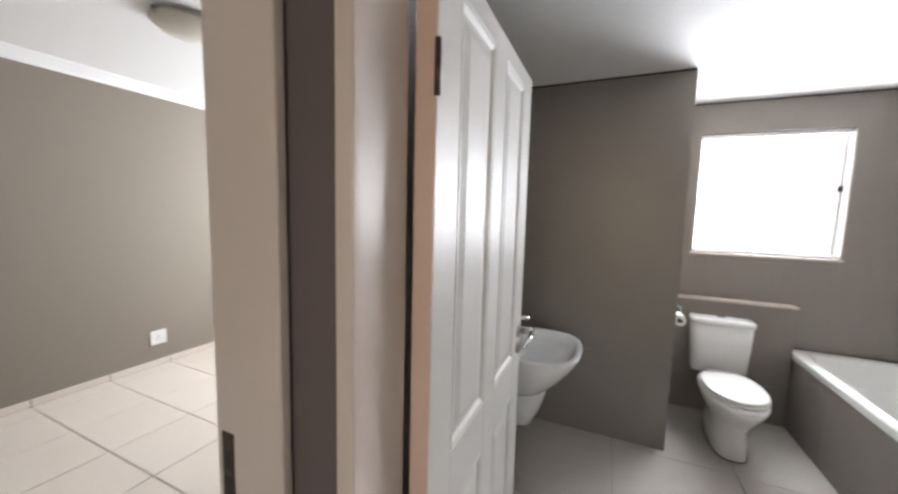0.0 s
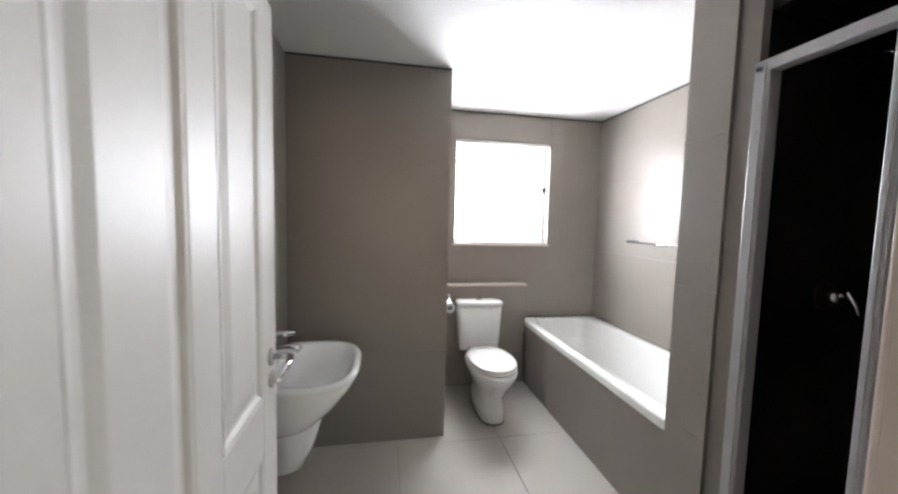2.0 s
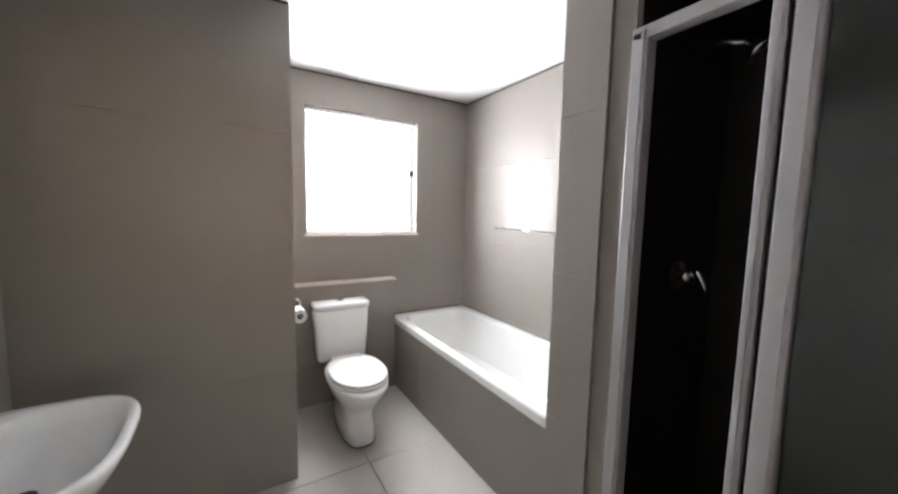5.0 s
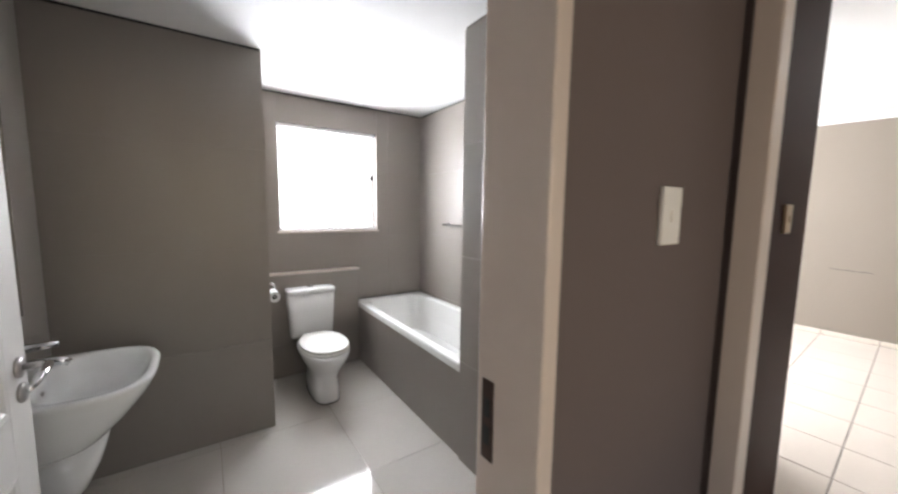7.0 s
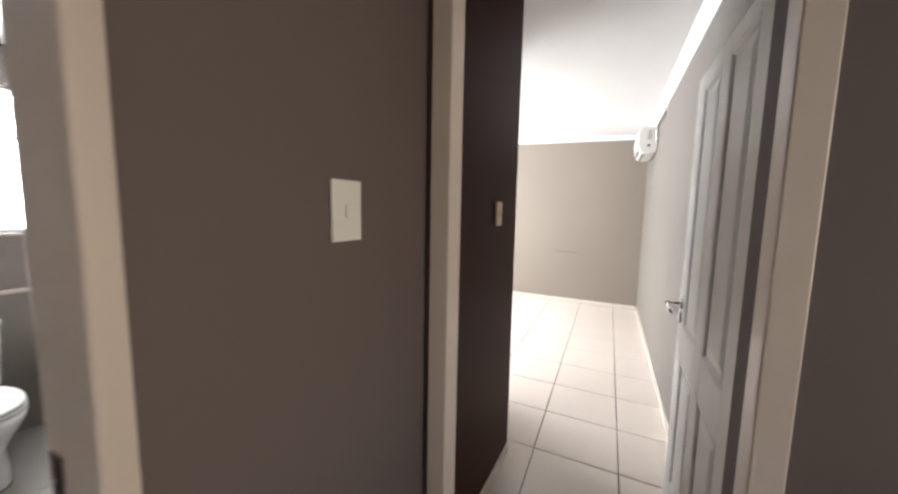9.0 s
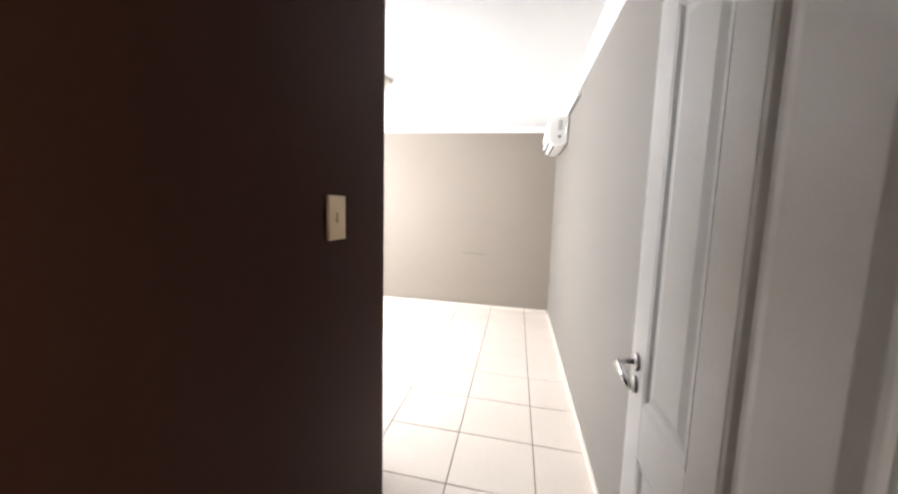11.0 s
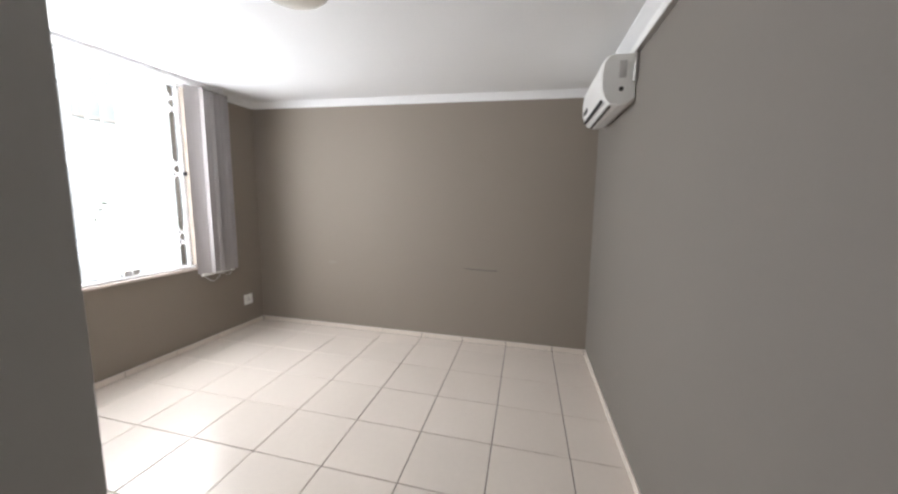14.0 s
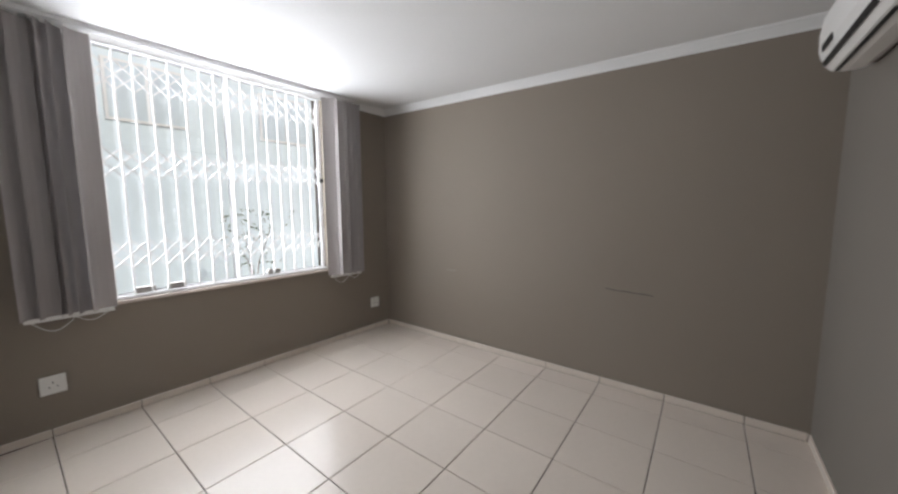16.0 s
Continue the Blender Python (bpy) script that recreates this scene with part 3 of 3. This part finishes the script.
structure("wall_shower_reveal", box(1.795, 1.829, 1.744, 1.8215, 0.081, BATH_C), TILE_WALL, "taupe tiled strip beside the shower frame", "wall")
structure("wall_shower_kerb", box(1.77, 1.83, 0.95, 1.82, 0, 0.08, 0.003), TILE_WALL, "taupe tiled shower kerb", "kerb")
shower_lining = structure("wall_shower_lining", box(2.49, 2.505, 0.965, 1.75, 0, BATH_C), SHADED_SHOWER_TILE, "dark brown tiled shower back wall with shade in its colour", "wall")
structure("wall_shower_side", box(1.83, 2.505, 1.75, 1.82, 0, BATH_C), SHADED_SHOWER_TILE, "dark brown tiled shower side wall with shade in its colour", "wall")
structure("wall_shower_front", box(1.83, 2.505, 0.95, 0.965, 0, BATH_C), SHADED_SHOWER_TILE, "dark brown tiled shower side wall with shade in its colour", "wall")
structure("floor_shower", box(1.83, 2.49, 0.965, 1.75, 0, 0.03), SHADED_SHOWER_TILE, "dark mosaic shower floor with shade in its colour", "floor")
structure("shower_soffit", box(1.84, 2.49, 0.965, 1.75, 2.2, BATH_C), SHADED_SHOWER_TILE, "soffit over the shower, coloured dark for its shade", "ceiling")
mixer = thing("shower_mixer", "chrome shower mixer on the dark tiled wall", "shower mixer", at=pose(2.19, 1.75, 1.2, 0, 0, 90))
# Plate coloured dark to carry the shade inside the shower.
part("plate", tube([(0, 0, 0), (-0.008, 0, 0)], 0.055, 24), BRONZE, mixer, "", True)
part("body", tube([(-0.006, 0, 0), (-0.05, 0, 0)], 0.022, 18), CHROME, mixer, "", True)
part("lever", tube([(-0.045, 0, 0.005), (-0.07, 0, 0.02), (-0.09, -0.01, -0.02), (-0.1, -0.02, -0.07)], [0.012, 0.012, 0.009, 0.007], 12), CHROME, mixer, "", True)
rose = thing("overhead_shower", "chrome overhead shower on a short wall arm", "shower", at=pose(2.23, 1.75, 2.06, 0, 0, 90))
part("arm", tube([(0, 0, 0), (-0.08, 0, 0.005), (-0.15, 0, -0.02)], 0.01, 12), CHROME, rose, "", True)
part("head", tube([(-0.14, 0, -0.015), (-0.165, 0, -0.04), (-0.185, 0, -0.06), (-0.19, 0, -0.066)], [0.012, 0.02, 0.045, 0.045], 20), CHROME, rose, "", True)


# ---- windows ----
def trellis(ob, x0, x1, z0, z1, y, step, bands):
    """A folding security grille: upright channels with crossed flat bars."""
    n = round((x1 - x0) / step)
    xs = [x0 + (x1 - x0) * (i + 0.5) / n for i in range(n)]
    for x in xs:
        part("grille_bar", box(x - 0.0055, x + 0.0055, y - 0.006, y + 0.006, z0, z1, 0.002, segments=1), ALU, ob)
    for zc, h in bands:
        for i in range(n - 1):
            for j, (za, zb) in enumerate(((zc - h, zc + h), (zc + h, zc - h))):
                for dz in (-h, h):
                    a, b = Vector((xs[i], y - 0.009 - 0.004 * j, za + dz)), Vector((xs[i + 1], y - 0.009 - 0.004 * j, zb + dz))
                    part("grille_cross", tube([a, b], 0.006, 4), ALU, ob)


def window(name, label, x0, x1, z0, z1, y_frame, y_grille, mullions, step, bands, sash=()):
    ob = thing(name, label, "window", kind="structure")
    f = 0.03
    for a, b, c, d in ((x0, x1, z0, z0 + f), (x0, x1, z1 - f, z1), (x0, x0 + f, z0 + f, z1 - f), (x1 - f, x1, z0 + f, z1 - f)):
        part("window_frame", box(a, b, y_frame - 0.025, y_frame + 0.025, c, d, 0.004), ALU, ob)
    edges = [x0 + f, *mullions, x1 - f]
    for m in mullions:
        part("mullion", box(m - 0.016, m + 0.016, y_frame - 0.024, y_frame + 0.024, z0 + f, z1 - f, 0.004), ALU, ob)
    for i, (a, b) in enumerate(zip(edges, edges[1:])):
        a += 0.025 if i else 0
        b -= 0.025 if i < len(edges) - 2 else 0
        if i in sash:
            for p, q, r, s in ((a, b, z0 + f, z0 + f + 0.04), (a, b, z1 - f - 0.04, z1 - f), (a, a + 0.035, z0 + f + 0.04, z1 - f - 0.04), (b - 0.035, b, z0 + f + 0.04, z1 - f - 0.04)):
                part("sash", box(p, q, y_frame - 0.035, y_frame + 0.012, r, s, 0.004), ALU, ob)
        pane = part("pane", box(a, b, y_frame - 0.002, y_frame + 0.002, z0 + f, z1 - f), PANE, ob)
        pane.visible_shadow = False
    trellis(ob, x0 + 0.01, x1 - 0.01, z0 + 0.02, z1 - 0.02, y_grille, step, bands)
    part("grille_track", box(x0 + 0.005, x1 - 0.005, y_grille - 0.014, y_grille + 0.014, z0 + 0.001, z0 + 0.022, 0.002), ALU, ob)
    part("grille_track", box(x0 + 0.005, x1 - 0.005, y_grille - 0.014, y_grille + 0.014, z1 - 0.03, z1 - 0.001, 0.002), ALU, ob)
    part("grille_lock", box(x1 - 0.05, x1 - 0.02, y_grille - 0.02, y_grille + 0.01, (z0 + z1) / 2 + 0.02, (z0 + z1) / 2 + 0.06, 0.004), BLACK, ob, "small dark grille lock")
    return ob


w1 = window("window_1", "white framed bathroom window behind a folding grille", 1.138, 2.014, 1.252, 2.16, 3.88, 3.8, (), 0.11, ((1.86, 0.05),))
part("stay", tube([(1.5, 3.84, 1.32), (1.56, 3.83, 1.325), (1.6, 3.84, 1.31)], 0.006, 8), STEEL, w1)
part("window_sill", box(1.121, 2.029, 3.738, 3.756, 1.234, 1.2505, 0.003), TRIM, w1)
w2 = window("window_2", "wide white framed bedroom window behind a folding grille", 4.19, 5.95, 0.83, 2.615, 4.05, 3.99, (5.07,), 0.105, ((2.4, 0.05), (1.8, 0.05), (1.15, 0.05)))
part("window_sill", box(4.17, 5.97, 3.945, 3.972, 0.806, 0.829, 0.004), TRIM, w2)
for x in (4.36, 4.55, 5.32):
    part("stay", box(x, x + 0.12, 4.005, 4.018, 0.855, 0.9, 0.003), STEEL, w2)


# ---- vertical blinds ----
def blind(name, label, x0, x1, count, turn, y, z0):
    ob = thing(name, label, "blind", "vertical blinds")
    for i in range(count):
        x = x0 + (x1 - x0) * (i + 0.5) / count
        a = radians(turn * (0.25 + 2.0 * abs(math.sin(i * 1.3 + 0.4))) + random.uniform(-5, 5))
        c, s = math.cos(a), math.sin(a)
        loops = []
        for z in (2.588, z0 + random.uniform(0, 0.012)):
            row = []
            for u, bow in ((-0.06, 0.0), (-0.03, 0.006), (0, 0.008), (0.03, 0.006), (0.06, 0), (0.06, 0.0012), (0.03, 0.0072), (0, 0.0092), (-0.03, 0.0072), (-0.06, 0.0012)):
                row.append(Vector((x + u * c - bow * s, y + u * s + bow * c, z)))
            loops.append(row)
        slat = part("slat", loft(loops), FABRIC, ob)
        part("hook", box(x - 0.006, x + 0.006, y - 0.004, y + 0.004, 2.581, 2.608), PLASTIC, slat)
        part("weight", box(x - 0.03 * abs(c) - 0.01, x + 0.03 * abs(c) + 0.01, y - 0.008, y + 0.008, z0 - 0.012, z0 + 0.014, 0.002), PLASTIC, slat)
    pts = [(x0 + 0.02 + (x1 - x0) * 0.5 * i / 8, y, z0 - 0.01 - 0.07 * math.sin(math.pi * i / 8)) for i in range(9)]
    part("chain", tube(pts, 0.0025, 6), PLASTIC, ob, "thin white bead chain")
    pts = [(x0 + (x1 - x0) * (0.55 + 0.4 * i / 8), y, z0 - 0.01 - 0.04 * math.sin(math.pi * i / 8)) for i in range(9)]
    part("chain", tube(pts, 0.0025, 6), PLASTIC, ob)
    return ob


blind("vertical_blind", "cream fabric vertical blind slats pushed together", 3.82, 4.2, 8, 35, 3.87, 0.80)
blind("vertical_blind", "cream fabric vertical blind slats drawn aside", 5.92, 6.31, 7, -35, 3.87, 0.755)
track = thing("blind_track", "white aluminium blind track under the ceiling", "blind track")
bm = box(3.75, 6.28, 3.84, 3.9, 2.606, 2.634, 0.003)
box(3.75, 6.28, 3.85, 3.858, 2.599, 2.607, bm=bm)
box(3.75, 6.28, 3.882, 3.89, 2.599, 2.607, bm=bm)
part("track", bm, ALU, track)

# ---- air conditioner ----
ax0, ax1 = 5.62, 6.4
ac = thing("air_conditioner", "white split air conditioner high on the wall", "air conditioner", at=pose(0, south_y(0) + 0.002, -0.05, 0, 0, math.degrees(math.atan(SKEW))))
prof = [(0, 2.475), (0.14, 2.475), (0.17, 2.466), (0.195, 2.43), (0.205, 2.36), (0.2, 2.27), (0.18, 2.21), (0.15, 2.18), (0.1, 2.17), (0.04, 2.175), (0, 2.2)]
mid = (0.09, 2.32)
loops = []
for x, s in ((ax0, 0.93), (ax0 + 0.012, 0.985), (ax0 + 0.03, 1.0), (ax1 - 0.03, 1.0), (ax1 - 0.012, 0.985), (ax1, 0.93)):
    loops.append([Vector((x, max(0.0, mid[0] + (y - mid[0]) * s), mid[1] + (z - mid[1]) * s)) for y, z in prof])
part("casing", loft(loops), PLASTIC, ac)
part("vent", loft([[Vector((x, y, z)) for y, z in ((0.176, 2.203), (0.187, 2.222), (0.19, 2.22), (0.179, 2.2))] for x in (ax0 + 0.05, ax1 - 0.04)]), BLACK, ac, "dark air outlet slot")
part("vent", loft([[Vector((x, y, z)) for y, z in ((0.126, 2.175), (0.14, 2.178), (0.142, 2.174), (0.128, 2.171))] for x in (ax0 + 0.05, ax1 - 0.04)]), BLACK, ac, "dark air outlet slot")
part("display", loft([[Vector((x, y, z)) for y, z in ((0.199, 2.255), (0.2025, 2.285), (0.2055, 2.285), (0.202, 2.255))] for x in (ax1 - 0.27, ax1 - 0.1)]), BLACK, ac, "small dark display window")
part("end_label", box(ax0 - 0.002, ax0 + 0.004, 0.06, 0.1, 2.33, 2.43), STEEL, ac, "grey side label")
part("screw_cap", tube([(ax0 - 0.003, 0.085, 2.265), (ax0 + 0.01, 0.085, 2.265)], 0.014, 16), BLACK, ac, "round dark knob", True)
duct = thing("cable_trunking", "white plastic cable trunking below the cornice", "trunking")
bm = loft([[Vector((x, south_y(x) + d, z)) for d, z in ((0, 2.453), (0.03, 2.453), (0.03, 2.418), (0, 2.418))] for x in (4.95, ax0 + 0.05)])
part("trunking", bm, PLASTIC, duct)
part("seam", loft([[Vector((x, south_y(x) + d, z)) for d, z in ((0, 2.418), (0.026, 2.418), (0.026, 2.412), (0, 2.412))] for x in (4.95, ax0 + 0.05)]), STEEL, duct, "grey gap under the trunking")
part("conduit", tube([(ax0 - 0.02, south_y(ax0) + 0.015, 2.413), (ax0 - 0.03, south_y(ax0) + 0.015, 2.353), (ax0 - 0.02, south_y(ax0) + 0.015, 2.253)], 0.012, 10), STEEL, duct, "grey pipe beside the unit")


def ceiling_lamp(x, y, top, label, size=1.0):
    ob = thing("ceiling_lamp", label, "ceiling lamp", "ceiling lamps", at=pose(x, y, top) @ Matrix.Scale(size, 4))
    part("base", loft([ring(0, 0, r, r, z, 2, 40) for r, z in ((0.17, -0.0005), (0.175, -0.01), (0.16, -0.018))]), ALU, ob, "white metal base", True)
    part("shade", loft([ring(0, 0, r, r, z, 2, 40) for r, z in ((0.185, -0.016), (0.188, -0.022), (0.18, -0.034), (0.15, -0.058), (0.1, -0.077), (0.05, -0.086), (0.01, -0.088))]), OPAL, ob, "opal glass bowl", True)
    for i in range(3):
        a = 2 * math.pi * i / 3 + 0.6
        c, s = math.cos(a), math.sin(a)
        part("clip", tube([(0.17 * c, 0.17 * s, -0.008), (0.194 * c, 0.194 * s, -0.014), (0.194 * c, 0.194 * s, -0.03), (0.178 * c, 0.178 * s, -0.042)], 0.007, 8), STEEL, ob, "small steel clip", True)
    return ob


ceiling_lamp(4.8, 1.835, bed_ceiling(1.835) + 0.002, "round opal glass ceiling lamp, unlit", 0.94)
ceiling_lamp(-1.75, 1.72, 2.56, "round opal glass ceiling lamp in the side room")

# marks on the end wall
scratch = thing("wall_scratch", "thin dark scratch on the painted wall", "scratch")
pts = [(6.7965, 1.36 - 0.035 * i, 0.812 - 0.0012 * i + 0.003 * math.sin(i * 1.7)) for i in range(11)]
part("scratch", tube(pts, [0.0015 + 0.001 * (i % 3) for i in range(11)], 5), BLACK, scratch)
scratch2 = thing("wall_scratch", "short faint scuff on the painted wall", "scratch")
part("scratch", tube([(6.7965, 3.0, 0.80), (6.7965, 2.95, 0.797), (6.7965, 2.9, 0.8)], 0.0014, 5), STEEL, scratch2)

# ---- outside ----
structure("ground", box(-400, 400, 4.18, 600, -0.6, -0.5), GROUND, "pale concrete ground outside the windows", "ground")
house = thing("apartment_building", "pale plastered building across the yard", "building")
bm = bmesh.new()
openings = [(x, z) for z in (3.4, 6.2) for x in (-4.5, -1.2, 2.2, 5.4, 8.6, 11.8)]
box(-12, 20, 11.2, 11.4, -0.5, 10, bm=bm)
part("wall", bm, OUTSIDE, house)
part("roof", box(-12.3, 20.3, 10.9, 14, 10, 10.2), OUTSIDE, house)
for x, z in openings:
    w = part("window", box(x, x + 1.5, 11.14, 11.21, z, z + 1.3, 0.01), ALU, house)
    for i in range(2):
        part("pane", box(x + 0.06 + i * 0.72, x + 0.72 + i * 0.72, 11.13, 11.15, z + 0.06, z + 1.24), DARK_GLASS, w)


def shrub(x, y, h, label):
    ob = thing("shrub", label, "shrub", "shrubs", at=pose(x, y, -0.5))
    bm = bmesh.new()
    for i in range(3):
        a = random.uniform(0, 6.28)
        tube([(0, 0, 0), (0.1 * math.cos(a), 0.1 * math.sin(a), h * 0.4), (0.4 * math.cos(a), 0.4 * math.sin(a), h * 0.8)], [0.018, 0.012, 0.006], 6, bm=bm)
    part("trunk", bm, BARK, ob)
    verts, faces = [], []
    for i in range(110):
        d = Vector((random.gauss(0, 0.35), random.gauss(0, 0.35), h * (0.3 + 0.75 * random.random() ** 0.8)))
        u = Vector((random.uniform(-1, 1), random.uniform(-1, 1), random.uniform(-1, 1))).normalized()
        v = u.orthogonal().normalized()
        s = random.uniform(0.04, 0.09)
        n = len(verts)
        verts += [d - u * s, d + v * s * 0.4, d + u * s, d - v * s * 0.4]
        faces.append((n, n + 1, n + 2, n + 3))
    me = bpy.data.meshes.new("crown")
    me.from_pydata(verts, [], faces)
    me.materials.append(LEAVES)
    crown = new("crown", me)
    crown.parent = ob
    return ob


shrub(7.3, 9.0, 1.9, "loose green shrub outside the bedroom window")


# ---- tiles ----
def piece(name, parent, o, u, v, n, w, h, t, material, soft=0.002):
    """One tile: a chamfered slab with its back at o + u, v."""
    o, u, v, n = Vector(o), Vector(u), Vector(v), Vector(n)
    s = soft
    loops = []
    for d, g in ((0, 0), (t - s, 0), (t, s)):
        loops.append([o + u * a + v * b + n * d for a, b in ((g, g), (w - g, g), (w - g, h - g), (g, h - g))])
    verts = [p for l in loops for p in l]
    faces = [(8, 9, 10, 11)]
    for r in (0, 4):
        faces += [(r + i, r + (i + 1) % 4, r + 4 + (i + 1) % 4, r + 4 + i) for i in range(4)]
    if u.cross(v).dot(n) < 0:
        faces = [f[::-1] for f in faces]
    me = bpy.data.meshes.new(name)
    me.from_pydata(verts, [], faces)
    me.materials.append(material)
    ob = new(name, me)
    ob.parent = parent
    return ob


def cut(rect, hole):
    a, b, c, d = rect
    e, f, g, h = hole
    if b <= e or a >= f or d <= g or c >= h:
        return [rect]
    out = []
    if a < e:
        out.append((a, e, c, d))
    if b > f:
        out.append((f, b, c, d))
    a, b = max(a, e), min(b, f)
    if c < g:
        out.append((a, b, c, g))
    if d > h:
        out.append((a, b, h, d))
    return out


def tiling(parent, o, u, v, n, a0, a1, b0, b1, step_a, step_b, first_a, first_b, t, material, gap, hole=None, soft=0.002):
    """Tiles on the rectangle a0..a1, b0..b1 of the plane through o, on a grid through first_a, first_b."""
    i = math.floor((a0 - first_a) / step_a)
    while first_a + i * step_a < a1 - 0.004:
        j = math.floor((b0 - first_b) / step_b)
        while first_b + j * step_b < b1 - 0.004:
            r = (max(a0, first_a + i * step_a), min(a1, first_a + (i + 1) * step_a), max(b0, first_b + j * step_b), min(b1, first_b + (j + 1) * step_b))
            for a, b, c, d in (cut(r, hole) if hole else [r]):
                if b - a > 0.012 and d - c > 0.012:
                    g = gap / 2
                    o2 = Vector(o) + Vector(u) * (a + g) + Vector(v) * (c + g)
                    piece("tile", parent, o2, u, v, n, b - a - gap, d - c - gap, t, material, soft)
            j += 1
        i += 1


XA, YA, ZA = Vector((1, 0, 0)), Vector((0, 1, 0)), Vector((0, 0, 1))
S = 0.6
tiling(wall_partition, (0, 2.95, 0), XA, ZA, -YA, -0.042, 0.941, 0, BATH_C - 0.012, 2 * S, S, -0.263, 0, 0.005, TILE_WALL, 0.0014, soft=0.0006)
tiling(wall_partition, (0.936, 0, 0), YA, ZA, XA, 2.945, 3.755, 0, BATH_C - 0.012, 2 * S, S, 2.945, 0, 0.005, TILE_WALL, 0.0014, soft=0.0006)
tiling(wall_bath_north, (0, 3.755, 0), XA, ZA, -YA, 0.937, 2.5, 0, BATH_C - 0.012, 2 * S, S, 0.937, 0, 0.005, TILE_WALL, 0.0014, (1.136, 2.016, 1.25, 2.162), soft=0.0006)
tiling(wall_bath_east, (2.505, 0, 0), YA, ZA, -XA, 2.02, 3.75, 0, BATH_C - 0.012, 2 * S, S, 2.55, 0, 0.005, TILE_WALL, 0.0014, soft=0.0006)
tiling(wall_nib, (1.785, 0, 0), YA, ZA, -XA, 1.822, 2.02, 0, BATH_C - 0.012, 2 * S, S, 1.5, 0, 0.005, TILE_WALL, 0.0014, soft=0.0006)
tiling(wall_nib, (0, 2.015, 0), XA, ZA, YA, 1.78, 2.5, 0, BATH_C - 0.012, 2 * S, S, 1.78, 0, 0.005, TILE_WALL, 0.0014, soft=0.0006)
tiling(wall_apron, (1.797, 0, 0), YA, ZA, -XA, 2.02, 3.66, 0, 0.519, 2 * S, S, 2.02, -0.08, 0.005, TILE_WALL, 0.0014, soft=0.0006)
tiling(wall_ledge, (0, 3.665, 0), XA, ZA, -YA, 0.937, 1.787, 0, 0.885, 2 * S, S, 0.937, 0.285 - S, 0.005, TILE_WALL, 0.0014, soft=0.0006)
tiling(floor_bathroom, (0, 0, -0.006), XA, YA, ZA, -0.042, 1.8, 0.885, 3.66, 0.68, 0.68, 0.63, 2.2, 0.006, FLOOR_BATH, 0.003, soft=0.001)
T = 0.459
TX = Vector((1, 0.045, 0))
tiling(floor_bedroom, (0, -0.045 * 6.797, -0.008), TX, YA, ZA, 1.885, 6.797, 0.02, 4.1, 0.449, 0.472, 6.565, 0.43, 0.008, FLOOR_BED, 0.0055)
tiling(floor_hall, (0, 0, -0.008), XA, YA, ZA, -0.075, 1.875, -1.3, 0.88, T, T, 6.577, 0.44, 0.008, FLOOR_BED, 0.0055)
tiling(floor_side_room, (0, 0, -0.008), XA, YA, ZA, -3.29, -0.085, -1.3, 3.95, T, T, -2.18, 1.4, 0.008, FLOOR_BED, 0.0055)

baseboard = structure("baseboard", box(6.7945, 6.7965, 0.12, 3.96, 0, 0.055), GROUT, "cream tile skirting round the bedroom", "baseboard")
tiling(baseboard, (6.7945, 0, 0), YA, ZA, -XA, 0.12, 3.96, 0.001, 0.06, 0.471, 1, 0.43, 0, 0.009, FLOOR_BED, 0.006)
tiling(baseboard, (0, 3.9695, 0), XA, ZA, -YA, 3.61, 6.78, 0.001, 0.06, 0.449, 1, 6.565, 0, 0.009, FLOOR_BED, 0.006)
d = Vector((1, SKEW, 0)).normalized()
tiling(baseboard, (2.0, south_y(2.0) + 0.0005, 0), d, ZA, Vector((-d.y, d.x, 0)), 0.02, 4.79, 0.001, 0.06, T, 1, 0, 0, 0.009, FLOOR_BED, 0.004)
tiling(baseboard, (0, 0.8695, 0), XA, ZA, -YA, 1.85, 2.862, 0.001, 0.06, T, 1, 6.577, 0, 0.009, FLOOR_BED, 0.005)
baseboard_side = structure("baseboard_side_room", box(-3.289, -3.287, -1.28, 3.94, 0, 0.055), GROUT, "cream tile skirting of the side room", "baseboard")
tiling(baseboard_side, (-3.287, 0, 0), YA, ZA, XA, -1.28, 3.94, 0.001, 0.06, T, 1, 1.4, 0, 0.009, FLOOR_BED, 0.005)
